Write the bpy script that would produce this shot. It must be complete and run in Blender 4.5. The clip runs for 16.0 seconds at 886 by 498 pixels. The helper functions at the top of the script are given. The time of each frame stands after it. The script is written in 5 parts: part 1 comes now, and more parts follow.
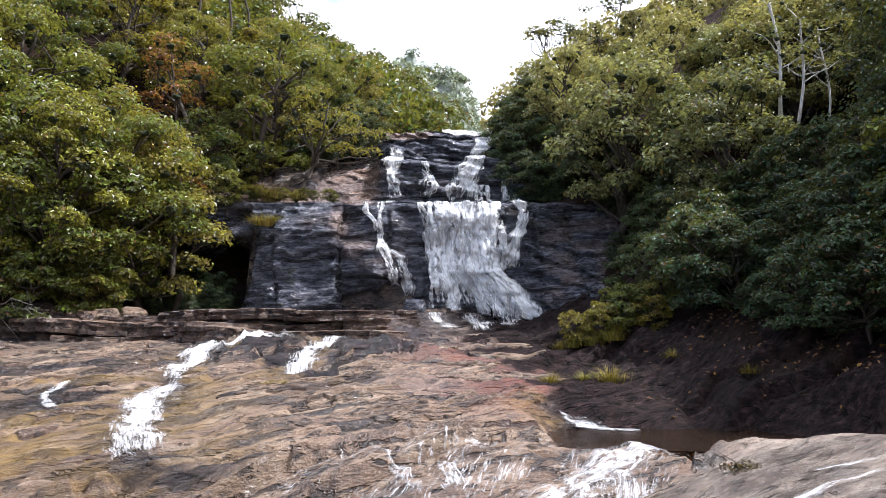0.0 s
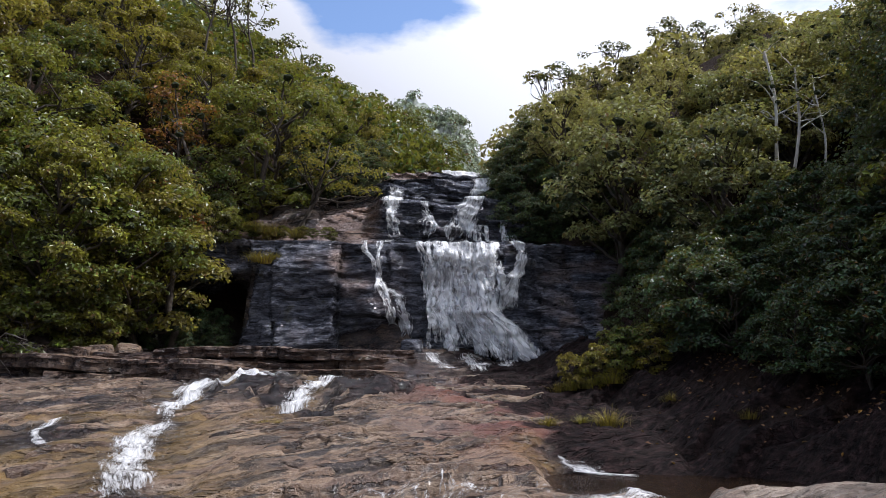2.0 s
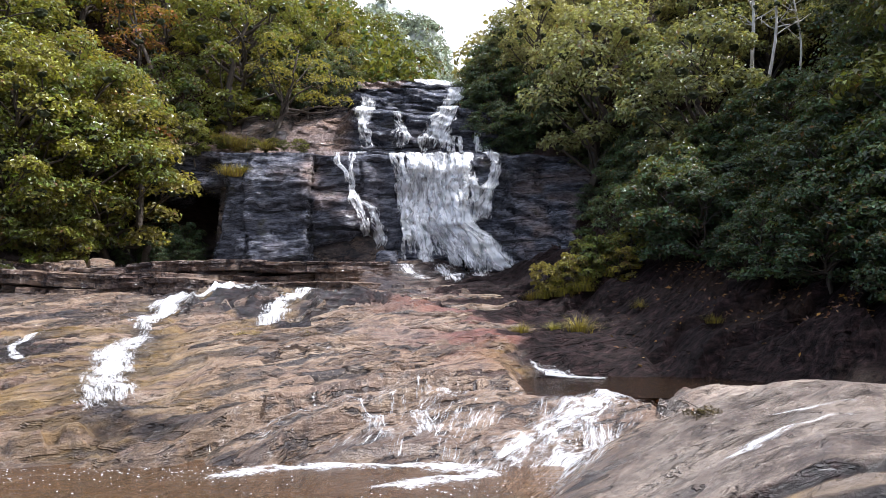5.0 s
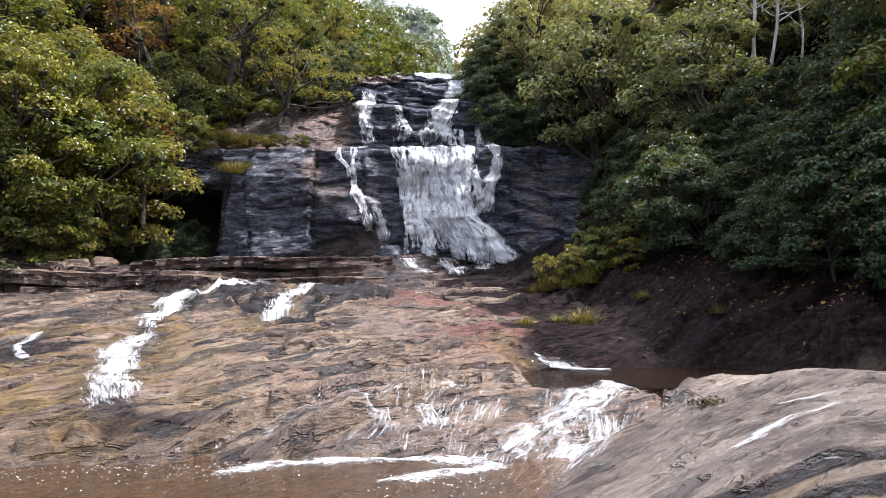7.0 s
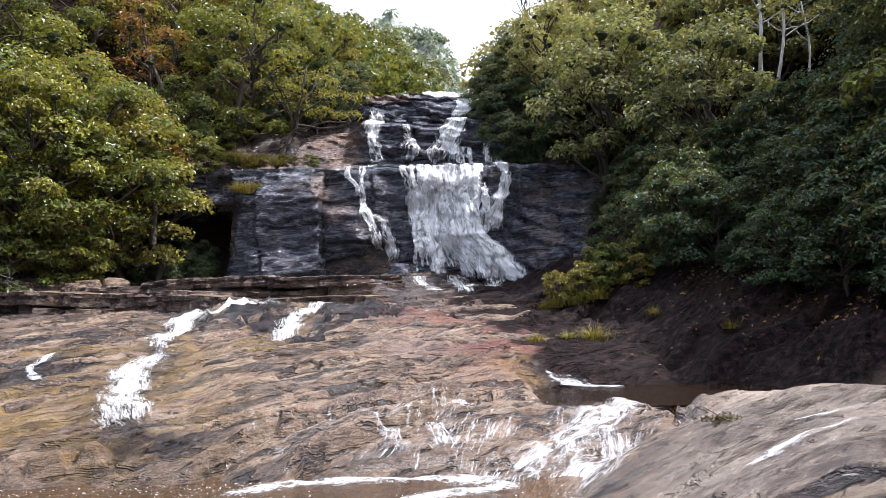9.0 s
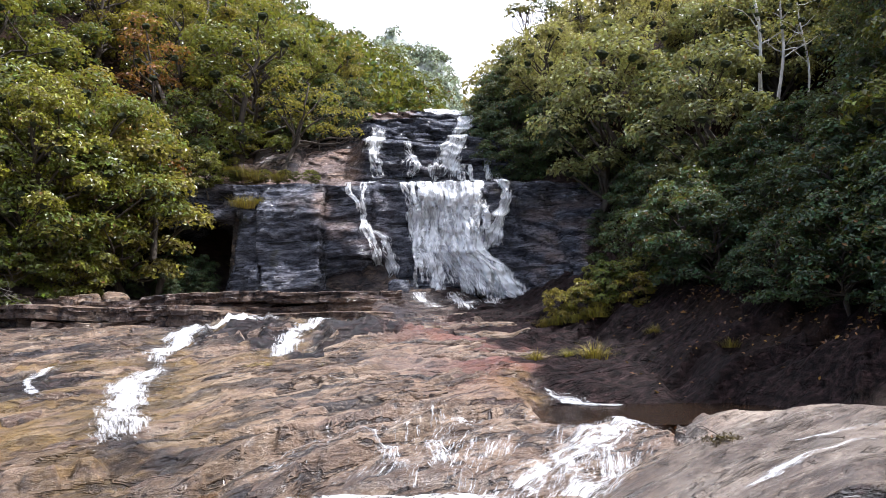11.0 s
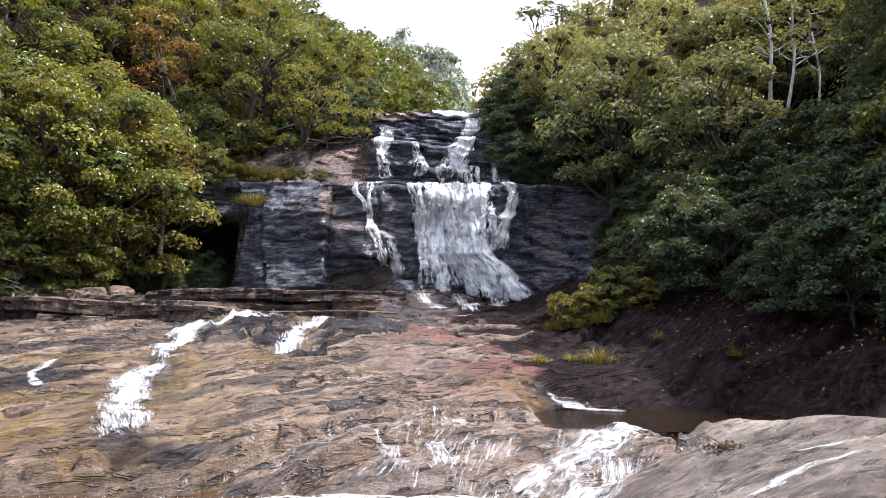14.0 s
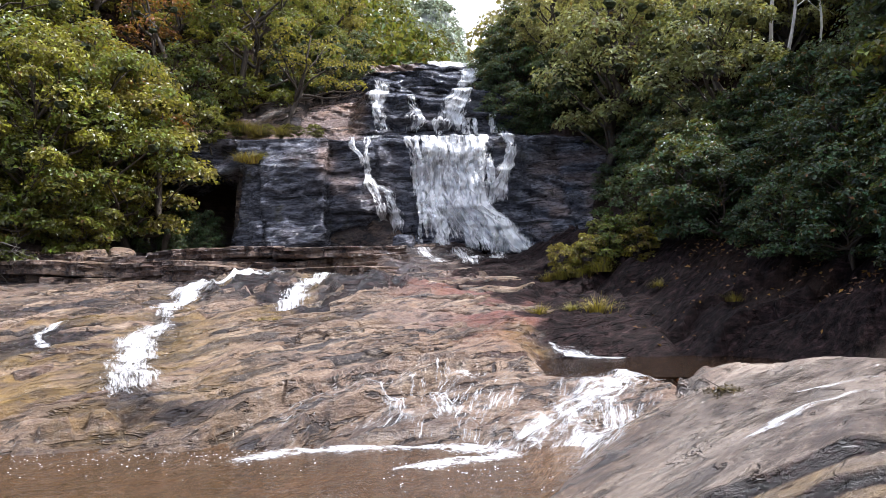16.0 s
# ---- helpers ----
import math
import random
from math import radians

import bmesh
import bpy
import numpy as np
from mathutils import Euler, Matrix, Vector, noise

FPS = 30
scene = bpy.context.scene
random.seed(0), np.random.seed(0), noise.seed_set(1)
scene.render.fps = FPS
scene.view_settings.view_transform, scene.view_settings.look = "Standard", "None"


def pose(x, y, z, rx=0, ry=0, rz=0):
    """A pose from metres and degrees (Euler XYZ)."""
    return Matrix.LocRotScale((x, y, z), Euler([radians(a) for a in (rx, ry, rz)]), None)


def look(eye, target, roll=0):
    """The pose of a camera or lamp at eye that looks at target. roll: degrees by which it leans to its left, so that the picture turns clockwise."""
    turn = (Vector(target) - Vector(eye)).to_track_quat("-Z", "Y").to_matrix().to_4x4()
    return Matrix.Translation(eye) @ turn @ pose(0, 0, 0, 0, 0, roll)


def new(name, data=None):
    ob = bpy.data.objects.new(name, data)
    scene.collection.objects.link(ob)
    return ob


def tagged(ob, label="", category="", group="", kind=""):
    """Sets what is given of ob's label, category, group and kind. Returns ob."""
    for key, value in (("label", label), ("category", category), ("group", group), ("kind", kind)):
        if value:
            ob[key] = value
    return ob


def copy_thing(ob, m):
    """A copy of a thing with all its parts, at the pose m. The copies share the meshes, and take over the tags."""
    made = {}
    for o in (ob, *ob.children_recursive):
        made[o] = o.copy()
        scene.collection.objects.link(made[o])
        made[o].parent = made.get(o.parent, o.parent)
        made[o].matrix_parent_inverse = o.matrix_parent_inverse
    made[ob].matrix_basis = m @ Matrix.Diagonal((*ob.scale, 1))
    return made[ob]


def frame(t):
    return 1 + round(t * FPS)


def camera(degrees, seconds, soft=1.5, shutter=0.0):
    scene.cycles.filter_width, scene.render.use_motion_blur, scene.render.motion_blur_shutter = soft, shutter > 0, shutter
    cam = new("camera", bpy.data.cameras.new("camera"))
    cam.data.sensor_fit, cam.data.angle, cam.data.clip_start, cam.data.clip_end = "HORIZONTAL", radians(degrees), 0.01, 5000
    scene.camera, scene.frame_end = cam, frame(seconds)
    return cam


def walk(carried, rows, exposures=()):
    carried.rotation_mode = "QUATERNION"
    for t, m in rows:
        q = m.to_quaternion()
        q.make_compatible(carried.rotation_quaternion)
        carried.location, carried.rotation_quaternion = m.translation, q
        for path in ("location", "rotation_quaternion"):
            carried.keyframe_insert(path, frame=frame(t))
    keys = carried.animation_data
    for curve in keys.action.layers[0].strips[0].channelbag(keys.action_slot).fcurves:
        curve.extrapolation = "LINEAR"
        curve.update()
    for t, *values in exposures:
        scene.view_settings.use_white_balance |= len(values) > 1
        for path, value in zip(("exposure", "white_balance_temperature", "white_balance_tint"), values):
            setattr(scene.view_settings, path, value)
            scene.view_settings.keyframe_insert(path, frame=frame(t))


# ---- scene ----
EYE = 2.6
cam = camera(65.0, 16.0, soft=0.75)
PATH = [
    (0.0, pose(0, 0, EYE, 96.80, 0.00, 0.00)),
    (0.5, pose(0, 0, EYE, 97.98, 0.43, 0.25)),
    (1.0, pose(0, 0, EYE, 98.54, 0.20, 0.06)),
    (1.5, pose(0, 0, EYE, 99.42, -0.67, -0.25)),
    (2.0, pose(0, 0, EYE, 100.08, -0.73, -0.24)),
    (2.5, pose(0, 0, EYE, 100.60, -0.42, -0.23)),
    (3.0, pose(0, 0, EYE, 98.27, -0.51, -1.03)),
    (3.5, pose(0, 0, EYE, 94.51, -0.27, -1.38)),
    (4.0, pose(0, 0, EYE, 93.90, -0.33, -1.72)),
    (4.5, pose(0, 0, EYE, 93.30, -0.21, -2.13)),
    (7.0, pose(0, 0, EYE, 92.29, 0.87, -2.02)),
    (7.5, pose(0, 0, EYE, 92.62, 0.59, -1.84)),
    (8.0, pose(0, 0, EYE, 93.30, 0.84, -1.73)),
    (8.5, pose(0, 0, EYE, 93.61, 1.11, -1.59)),
    (9.0, pose(0, 0, EYE, 93.76, 1.42, -1.23)),
    (11.5, pose(0, 0, EYE, 95.38, 0.53, -1.29)),
    (12.0, pose(0, 0, EYE, 95.47, 0.02, -1.24)),
    (12.5, pose(0, 0, EYE, 95.30, -0.00, -0.79)),
    (13.0, pose(0, 0, EYE, 95.26, 0.04, -0.62)),
    (13.5, pose(0, 0, EYE, 95.23, -0.24, -0.80)),
    (14.0, pose(0, 0, EYE, 95.25, -0.37, -0.92)),
    (14.5, pose(0, 0, EYE, 95.45, -0.76, -0.92)),
    (15.0, pose(0, 0, EYE, 95.57, -0.79, -0.95)),
    (15.5, pose(0, 0, EYE, 93.39, 0.59, -0.92)),
    (16.0, pose(0, 0, EYE, 91.42, 1.09, -0.87)),
]
walk(cam, PATH, [(0.0, 0.85, 5800, 15), (0.5, 0.80, 5800, 15), (1.5, 0.45, 5800, 15), (2.0, -0.05, 5800, 15), (2.5, -0.12, 5800, 15), (3.0, -0.22, 5800, 15), (3.5, 0.70, 5800, 15), (4.0, 0.85, 5800, 15), (16.0, 0.90, 5800, 15)])

# ---------------------------------------------------------------- light
SUN_AZ, SUN_EL = radians(86), radians(60)
toward_sun = Vector((math.sin(SUN_AZ) * math.cos(SUN_EL), math.cos(SUN_AZ) * math.cos(SUN_EL), math.sin(SUN_EL)))
lamp = bpy.data.lights.new("sun", "SUN")
lamp.energy, lamp.angle, lamp.color = 5.0, radians(0.6), (1.0, 0.95, 0.87)
sun = new("sun", lamp)
sun.matrix_world = look(toward_sun * 100, (0, 0, 0))

world = bpy.data.worlds.new("sky")
scene.world = world
world.use_nodes = True
wn, wl = world.node_tree.nodes, world.node_tree.links
wn.clear()
sky = wn.new("ShaderNodeTexSky")
sky.sky_type, sky.sun_disc, sky.sun_elevation, sky.sun_rotation = "NISHITA", False, SUN_EL, SUN_AZ
sky_pos = wn.new("ShaderNodeTexCoord")
sky_map = wn.new("ShaderNodeMapping")
sky_map.inputs["Scale"].default_value = (1.0, 1.0, 2.2)
sky_map.inputs["Location"].default_value = (0.3, 0.1, 0.0)
clouds = wn.new("ShaderNodeTexNoise")
clouds.inputs["Scale"].default_value, clouds.inputs["Detail"].default_value, clouds.inputs["Roughness"].default_value = 2.2, 8, 0.55
cover = wn.new("ShaderNodeValToRGB")
cover.color_ramp.elements[0].position, cover.color_ramp.elements[1].position = 0.47, 0.56
cloud_mix = wn.new("ShaderNodeMix")
cloud_mix.data_type = "RGBA"
glow_dot = wn.new("ShaderNodeVectorMath")
glow_dot.operation = "DOT_PRODUCT"
glow_dot.inputs[1].default_value = toward_sun
glow = wn.new("ShaderNodeValToRGB")
for stop, level in zip(glow.color_ramp.elements, (0.27, 1.0)):
    stop.color = (level, level * 0.995, level * 1.005, 1)
glow.color_ramp.elements[0].position, glow.color_ramp.elements[1].position = 0.05, 0.50
glow.color_ramp.interpolation = "EASE"
bright = wn.new("ShaderNodeVectorMath")
bright.operation = "SCALE"
bright.inputs["Scale"].default_value = 13.5
backg = wn.new("ShaderNodeBackground")
backg.inputs["Strength"].default_value = 0.085
w_out = wn.new("ShaderNodeOutputWorld")
wl.new(sky_pos.outputs["Generated"], glow_dot.inputs[0])
wl.new(glow_dot.outputs["Value"], glow.inputs["Fac"])
wl.new(glow.outputs["Color"], bright.inputs[0])
wl.new(bright.outputs["Vector"], cloud_mix.inputs["B"])
wl.new(sky_pos.outputs["Generated"], sky_map.inputs["Vector"])
wl.new(sky_map.outputs["Vector"], clouds.inputs["Vector"])
bank = wn.new("ShaderNodeMath")
bank.operation = "MULTIPLY_ADD"
bank.inputs[1].default_value = 0.30
wl.new(glow_dot.outputs["Value"], bank.inputs[0])
gap_dot = wn.new("ShaderNodeVectorMath")
gap_dot.operation = "DOT_PRODUCT"
gap_dot.inputs[1].default_value = Vector((-0.08, 1.0, 0.68)).normalized()
gap = wn.new("ShaderNodeMapRange")
for key, value in (("From Min", 0.984), ("From Max", 0.9965), ("To Min", 0.0), ("To Max", -0.27)):
    gap.inputs[key].default_value = value
opened = wn.new("ShaderNodeMath")
wl.new(sky_pos.outputs["Generated"], gap_dot.inputs[0])
wl.new(gap_dot.outputs["Value"], gap.inputs["Value"])
wl.new(gap.outputs["Result"], opened.inputs[0])
wl.new(clouds.outputs["Fac"], opened.inputs[1])
wl.new(opened.outputs["Value"], bank.inputs[2])
wl.new(bank.outputs["Value"], cover.inputs["Fac"])
wl.new(cover.outputs["Color"], cloud_mix.inputs["Factor"])
clear_sky = wn.new("ShaderNodeVectorMath")
clear_sky.operation = "SCALE"
clear_sky.inputs["Scale"].default_value = 2.4
wl.new(sky.outputs["Color"], clear_sky.inputs[0])
wl.new(clear_sky.outputs["Vector"], cloud_mix.inputs["A"])
wl.new(cloud_mix.outputs["Result"], backg.inputs["Color"])
wl.new(backg.outputs["Background"], w_out.inputs["Surface"])

# ---------------------------------------------------------------- landform


def lattice(ix, iy, iz, seed):
    h = (ix.astype(np.int64) * 374761393 + iy.astype(np.int64) * 668265263 + iz.astype(np.int64) * 2147483647 + seed * 974634599) & 0xFFFFFFFF
    h = ((h ^ (h >> 13)) * 1274126177) & 0xFFFFFFFF
    h = ((h ^ (h >> 16)) * 668265263) & 0xFFFFFFFF
    return (h ^ (h >> 15)) / 4294967295.0


def vnoise(x, y, z=0.0, seed=0):
    """Smooth value noise, -1 to 1."""
    x, y, z = np.broadcast_arrays(np.asarray(x, float), np.asarray(y, float), np.asarray(z, float))
    fx, fy, fz = np.floor(x), np.floor(y), np.floor(z)
    a, b, c = x - fx, y - fy, z - fz
    a, b, c = (k * k * k * (k * (k * 6 - 15) + 10) for k in (a, b, c))
    total = 0
    for i in (0, 1):
        for j in (0, 1):
            for k in (0, 1):
                w = (a if i else 1 - a) * (b if j else 1 - b) * (c if k else 1 - c)
                total = total + w * lattice(fx + i, fy + j, fz + k, seed)
    return total * 2 - 1


def fbm(x, y, z=0.0, octaves=4, seed=0, gain=0.5):
    total, amp = 0, 1.0
    for o in range(octaves):
        total = total + amp * vnoise(x * 2.03 ** o, y * 2.03 ** o, np.asarray(z) * 2.03 ** o, seed + o * 17)
        amp *= gain
    return total


def ramp(x, a, b):
    k = np.clip((x - a) / (b - a), 0, 1)
    return k * k * (3 - 2 * k)


def saw(x, drop=0.07):
    """A ledge profile: a slow rise and a sudden drop."""
    f = x - np.floor(x)
    return np.where(f < 1 - drop, f / (1 - drop), (1 - f) / drop) - 0.5


def slab_z(x, y):
    """The bare rock between the lower pool and the foot of the falls."""
    z = np.interp(y, [-30, 0, 2.5, 4.5, 8.4, 9.7, 10.3, 10.8, 11.4, 12.2, 12.9, 15.2, 19, 22, 24.6, 26, 30, 33],
                  [0.6, 0.9, 0.7, -0.5, -0.55, -0.25, 0.02, 0.20, 0.40, 0.60, 0.72, 1.08, 1.65, 2.05, 2.35, 2.5, 2.9, 3.2])
    # the floor rises behind the ledge below the left half of the cliff
    on = 1 - ramp(x, -2.2, 0.2)
    z = z + on * (0.80 * ramp(y, 25.6, 26.4) - 0.10 * ramp(y, 23.2, 24.6) - np.interp(y, [26, 30, 33], [0, 0.42, 0.72]))
    # low dark rock beside the second stream
    z = z + 0.30 * np.exp(-(((x + 2.1) / 1.5) ** 2 + ((y - 20.3) / 1.5) ** 2))
    z = z + 0.35 * np.exp(-(((x + 5.6) / 2.0) ** 2 + ((y - 22.3) / 1.5) ** 2))
    z = z - 0.22 * np.exp(-(((x + 3.7) / 0.55) ** 2 + ((y - 20.8) / 2.2) ** 2))
    # the hollow of the left stream and the lip beside it
    z = z - 0.16 * np.exp(-((x + 6.3 + 0.35 * (y - 17)) / 0.9) ** 2) * ramp(y, 11.5, 13) * (1 - ramp(y, 22, 24))
    # whaleback close on the right of the cascade
    along = (x - 1.6) * 0.56 + (y - 7.8) * 0.83
    d = (x - 1.6) * 0.83 - (y - 7.8) * 0.56
    back = 0.155 * np.clip(along, -2.5, 4.6) + 0.30 * np.clip(d, -3, 2.6) - 0.03 * np.clip(d, 0, 9) ** 2 * 0.35 + 0.05
    back = back - 0.17 * np.clip(d - 0.8, 0, 1.8) * ramp(along, 1.0, 4.0)
    back = back - 0.9 * ramp(along - 0.30 * np.clip(d, 0, 4), 4.2, 6.5) - 0.6 * ramp(-d, 0, 1.2)
    # broken steps across the near flank of the whaleback
    crook = 0.10 * vnoise(x * 0.9, 1.5, seed=15) + 0.03 * vnoise(x * 4.0, 2.5, seed=16)
    first, second = 6.62 + 0.15 * (x - 2.3) + crook, 6.30 + 0.12 * (x - 2.3) + crook * 1.4
    back = back - ramp(x, 1.6, 2.8) * (0.16 * ramp(first - y, -0.03, 0.03) + 0.14 * ramp(second - y, -0.03, 0.03))
    for off, deep in ((7.15, 0.035), (7.7, 0.05), (8.5, 0.03)):
        back = back - deep * ramp(x, 2.0, 3.0) * ramp(off + 0.13 * (x - 2.3) + 0.12 * vnoise(x * 0.7, off, seed=17) - y, -0.03, 0.03)
    back = back + 0.10 * ramp(x, 2.0, 3.0) * ramp(9.0 - y, 0, 3)
    z = np.maximum(z, back) + 0.05 * np.exp(-np.abs(z - back) * 5) * (np.abs(d) < 3)
    # basin of the upper pool
    k = np.clip((x - 2.6) / 4.5, 0, 1)
    q = np.hypot((x - (2.6 + 4.5 * k)) / 0.9, (y - (13.5 - 0.55 * k)) / 1.25)
    z = z - 0.45 * (1 - ramp(q, 0.55, 1.25)) * ramp(x, 0.8, 2.4)
    # the dark flank that rises to the right
    start = np.interp(y, [9, 13, 20, 28, 34], [7.6, 5.6, 4.4, 3.7, 3.6])
    z = z + 0.26 * saw((0.8 * x + 0.25 * y) / 1.3 + 0.5 * fbm(x * 0.3, y * 0.3, 0.5, 3, seed=34), 0.2) * ramp(x - start, -2.0, 0.5) * ramp(y, 13.8, 15.0)
    z = z + 0.36 * np.clip(x - start, 0, 30) * ramp(x - start, -0.5, 1.0) * ramp(y, 11.5, 13.5)
    return z


def edge_left(y):
    return np.interp(y, [-60, 10, 22, 25.6, 27, 29, 31, 35, 37, 42, 48, 70, 120, 260], [-26, -22, -20, -16.0, -14.2, -13.6, -13.2, -12.6, -10.0, -5.9, -4.6, 1.5, 5, 12])


def edge_right(y):
    return np.interp(y, [-60, 5, 14.5, 20, 25, 29, 34, 40, 46, 70, 120, 260], [24, 15, 9.3, 8.6, 7.6, 7.2, 6.3, 4.2, 3.6, 7.5, 12, 26])


def relief(x, y):
    """Thin beds of the bare rock: treads that end in short broken steps."""
    a, c = 0.89 * x + 0.45 * y, 0.45 * x - 0.89 * y
    wob = fbm(a * 0.16, c * 0.30, 1.7, 3, seed=31)
    jag = fbm(a * 1.1, c * 1.6, 0.4, 4, seed=33)
    patch = ramp(vnoise(a * 0.22, c * 0.38, seed=41), -0.35, 0.35)
    fine = ramp(vnoise(a * 0.35, c * 0.7, seed=43), -0.35, 0.25)
    tiny = ramp(vnoise(a * 0.5, c * 0.9, seed=46), -0.2, 0.4)
    lump = ramp(1.6 - np.minimum(np.hypot((x + 5.4) / 1.9, (y - 22.2) / 1.6), np.hypot((x + 2.2) / 1.5, (y - 20.2) / 1.7)), 0, 0.8)
    r = 0.16 * lump * (1 - 2 * np.abs(vnoise(a * 1.5, c * 2.2, seed=78))) + 0.26 * saw(c / 1.75 + wob * 1.1 + 0.22 * jag) * patch
    r = r + 0.085 * saw(c / 0.62 + wob * 2.1 + 0.30 * jag, 0.16) * fine
    r = r + 0.026 * saw(c / 0.29 + wob * 5.0 + 1.1 * jag, 0.34) * tiny
    r = r + 0.03 * (1 - 2 * np.abs(vnoise(a * 0.9, c * 4.2, seed=74))) * fine
    r = r + 0.05 * fbm(a * 0.8, c * 1.6, 0.3, 5, seed=51, gain=0.55) + 0.15 * fbm(x * 0.16, y * 0.16, 0.1, 2, seed=61)
    pit = vnoise(a * 0.75, c * 1.9, seed=71) + 0.25 * jag
    rough = 1 - np.abs(vnoise(a * 1.3, c * 2.6, seed=75)) * 2
    chip = 1 - np.abs(vnoise(a * 3.1, c * 5.5, seed=76)) * 2
    return 1.5 * r + 0.035 * rough + 0.016 * chip - 0.08 * ramp(pit, 0.55, 0.66)


# broken crevices in the slab: place, half length, half width, depth, turn
CREVICES = [(-3.06, 12.94, 0.50, 0.12, 0.22, 0.25), (-2.63, 14.28, 0.60, 0.13, 0.22, 0.30), (-3.58, 14.46, 0.35, 0.10, 0.16, 0.35), (-3.43, 15.88, 0.9, 0.14, 0.16, 0.15), (-3.75, 13.3, 0.35, 0.07, 0.12, 0.5),
            (-0.78, 13.84, 0.35, 0.08, 0.13, 0.3), (-1.51, 15.16, 0.65, 0.10, 0.15, 0.15), (0.19, 15.52, 0.6, 0.10, 0.15, 0.1), (-6.52, 14.28, 0.45, 0.12, 0.18, 0.2), (-4.71, 10.62, 0.65, 0.05, 0.10, 0.25),
            (-1.98, 11.9, 0.40, 0.16, 0.08, 0.2), (-5.3, 16.4, 0.3, 0.12, 0.14, 0.6), (-5.35, 14.75, 0.3, 0.12, 0.14, 0.8), (-0.5, 17.2, 0.7, 0.16, 0.12, 0.0), (1.18, 13.05, 0.45, 0.10, 0.14, 0.1),
            (1.98, 15.0, 0.6, 0.12, 0.14, -0.1), (-8.1, 16.2, 0.9, 0.35, 0.22, 0.6), (0.6, 17.8, 0.9, 0.12, 0.14, 0.15), (-1.2, 18.6, 0.8, 0.12, 0.14, 0.2), (-2.4, 17.1, 0.9, 0.14, 0.18, 0.1)]


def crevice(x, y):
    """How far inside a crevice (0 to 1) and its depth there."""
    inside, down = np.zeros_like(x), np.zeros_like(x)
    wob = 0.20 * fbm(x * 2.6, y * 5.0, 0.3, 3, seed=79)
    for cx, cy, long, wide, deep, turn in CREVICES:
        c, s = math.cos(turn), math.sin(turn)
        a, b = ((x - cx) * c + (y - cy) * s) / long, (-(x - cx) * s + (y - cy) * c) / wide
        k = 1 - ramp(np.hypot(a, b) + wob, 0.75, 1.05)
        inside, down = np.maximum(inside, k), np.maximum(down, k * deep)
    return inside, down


def ground_z(x, y):
    x, y = np.asarray(x, float), np.asarray(y, float)
    floor = np.interp(y, [24, 31, 34, 44, 60, 100, 200, 400], [0, 0.6, 4.0, 8.6, 12.5, 19, 30, 60])
    cave = (1 - ramp(x, -10.4, -9.4)) * ramp(x, -16.0, -14.0)
    high = np.interp(y - 4.0 * cave, [30, 33.2, 34.4, 36.5, 38.5, 43.5, 48, 60, 100, 200, 400], [0, 0.3, 5.0, 5.6, 8.4, 11.2, 12.2, 12.8, 19, 30, 60])
    dl, dr = edge_left(y) - x, x - edge_right(y)
    side = ramp(np.maximum(dl, dr), -0.5, 4)
    base = slab_z(np.clip(x, -30, 12), np.minimum(y, 33))
    z = base + high * (1 - side) + floor * side
    z = z + 34 * (1 - np.exp(-np.clip(dl, 0, 400) * (0.95 + 0.9 * ramp(y, 55, 110)) / 34)) * (0.9 + 0.25 * vnoise(x * 0.05, y * 0.05, seed=3))
    z = z + 27 * (1 - np.exp(-np.clip(dr, 0, 400) * 0.62 / 27)) * (0.9 + 0.25 * vnoise(x * 0.05, y * 0.05, seed=4))
    # the second tier of the face stands back on the left
    z = z - 2.4 * ramp(-x, 2.6, 3.6) * (1 - ramp(-x, 6.2, 7.4)) * ramp(y, 34.0, 36.0) * (1 - ramp(y, 39.5, 41.5))
    bare = np.exp(-np.clip(np.maximum(dl, dr), 0, 50) * 0.5)
    calm = np.where(y < 10.2, 0.45, 1.0) * np.where((y > 33), 0.3, 1.0)
    calm = calm * (1 - 0.62 * ramp((x - 1.6) * 0.83 - (y - 7.8) * 0.56, -0.6, 0.8) * (1 - ramp(y, 11.3, 12.5)))
    z = z - crevice(x, y)[1]
    return z + relief(x, y) * bare * calm + (1 - bare) * 0.5 * fbm(x * 0.2, y * 0.2, 0, 3, seed=9)


# face of the falls: level and depth of its steps
FACE_Z = [2.0, 2.9, 5.0, 8.2, 8.9, 9.25, 9.6, 11.8, 12.3, 12.7, 13.9, 14.7, 15.5, 16.2]
FACE_Y = [31.6, 32.3, 32.8, 33.3, 33.7, 36.0, 36.7, 37.6, 38.4, 40.2, 40.8, 42.8, 44.2, 49.0]


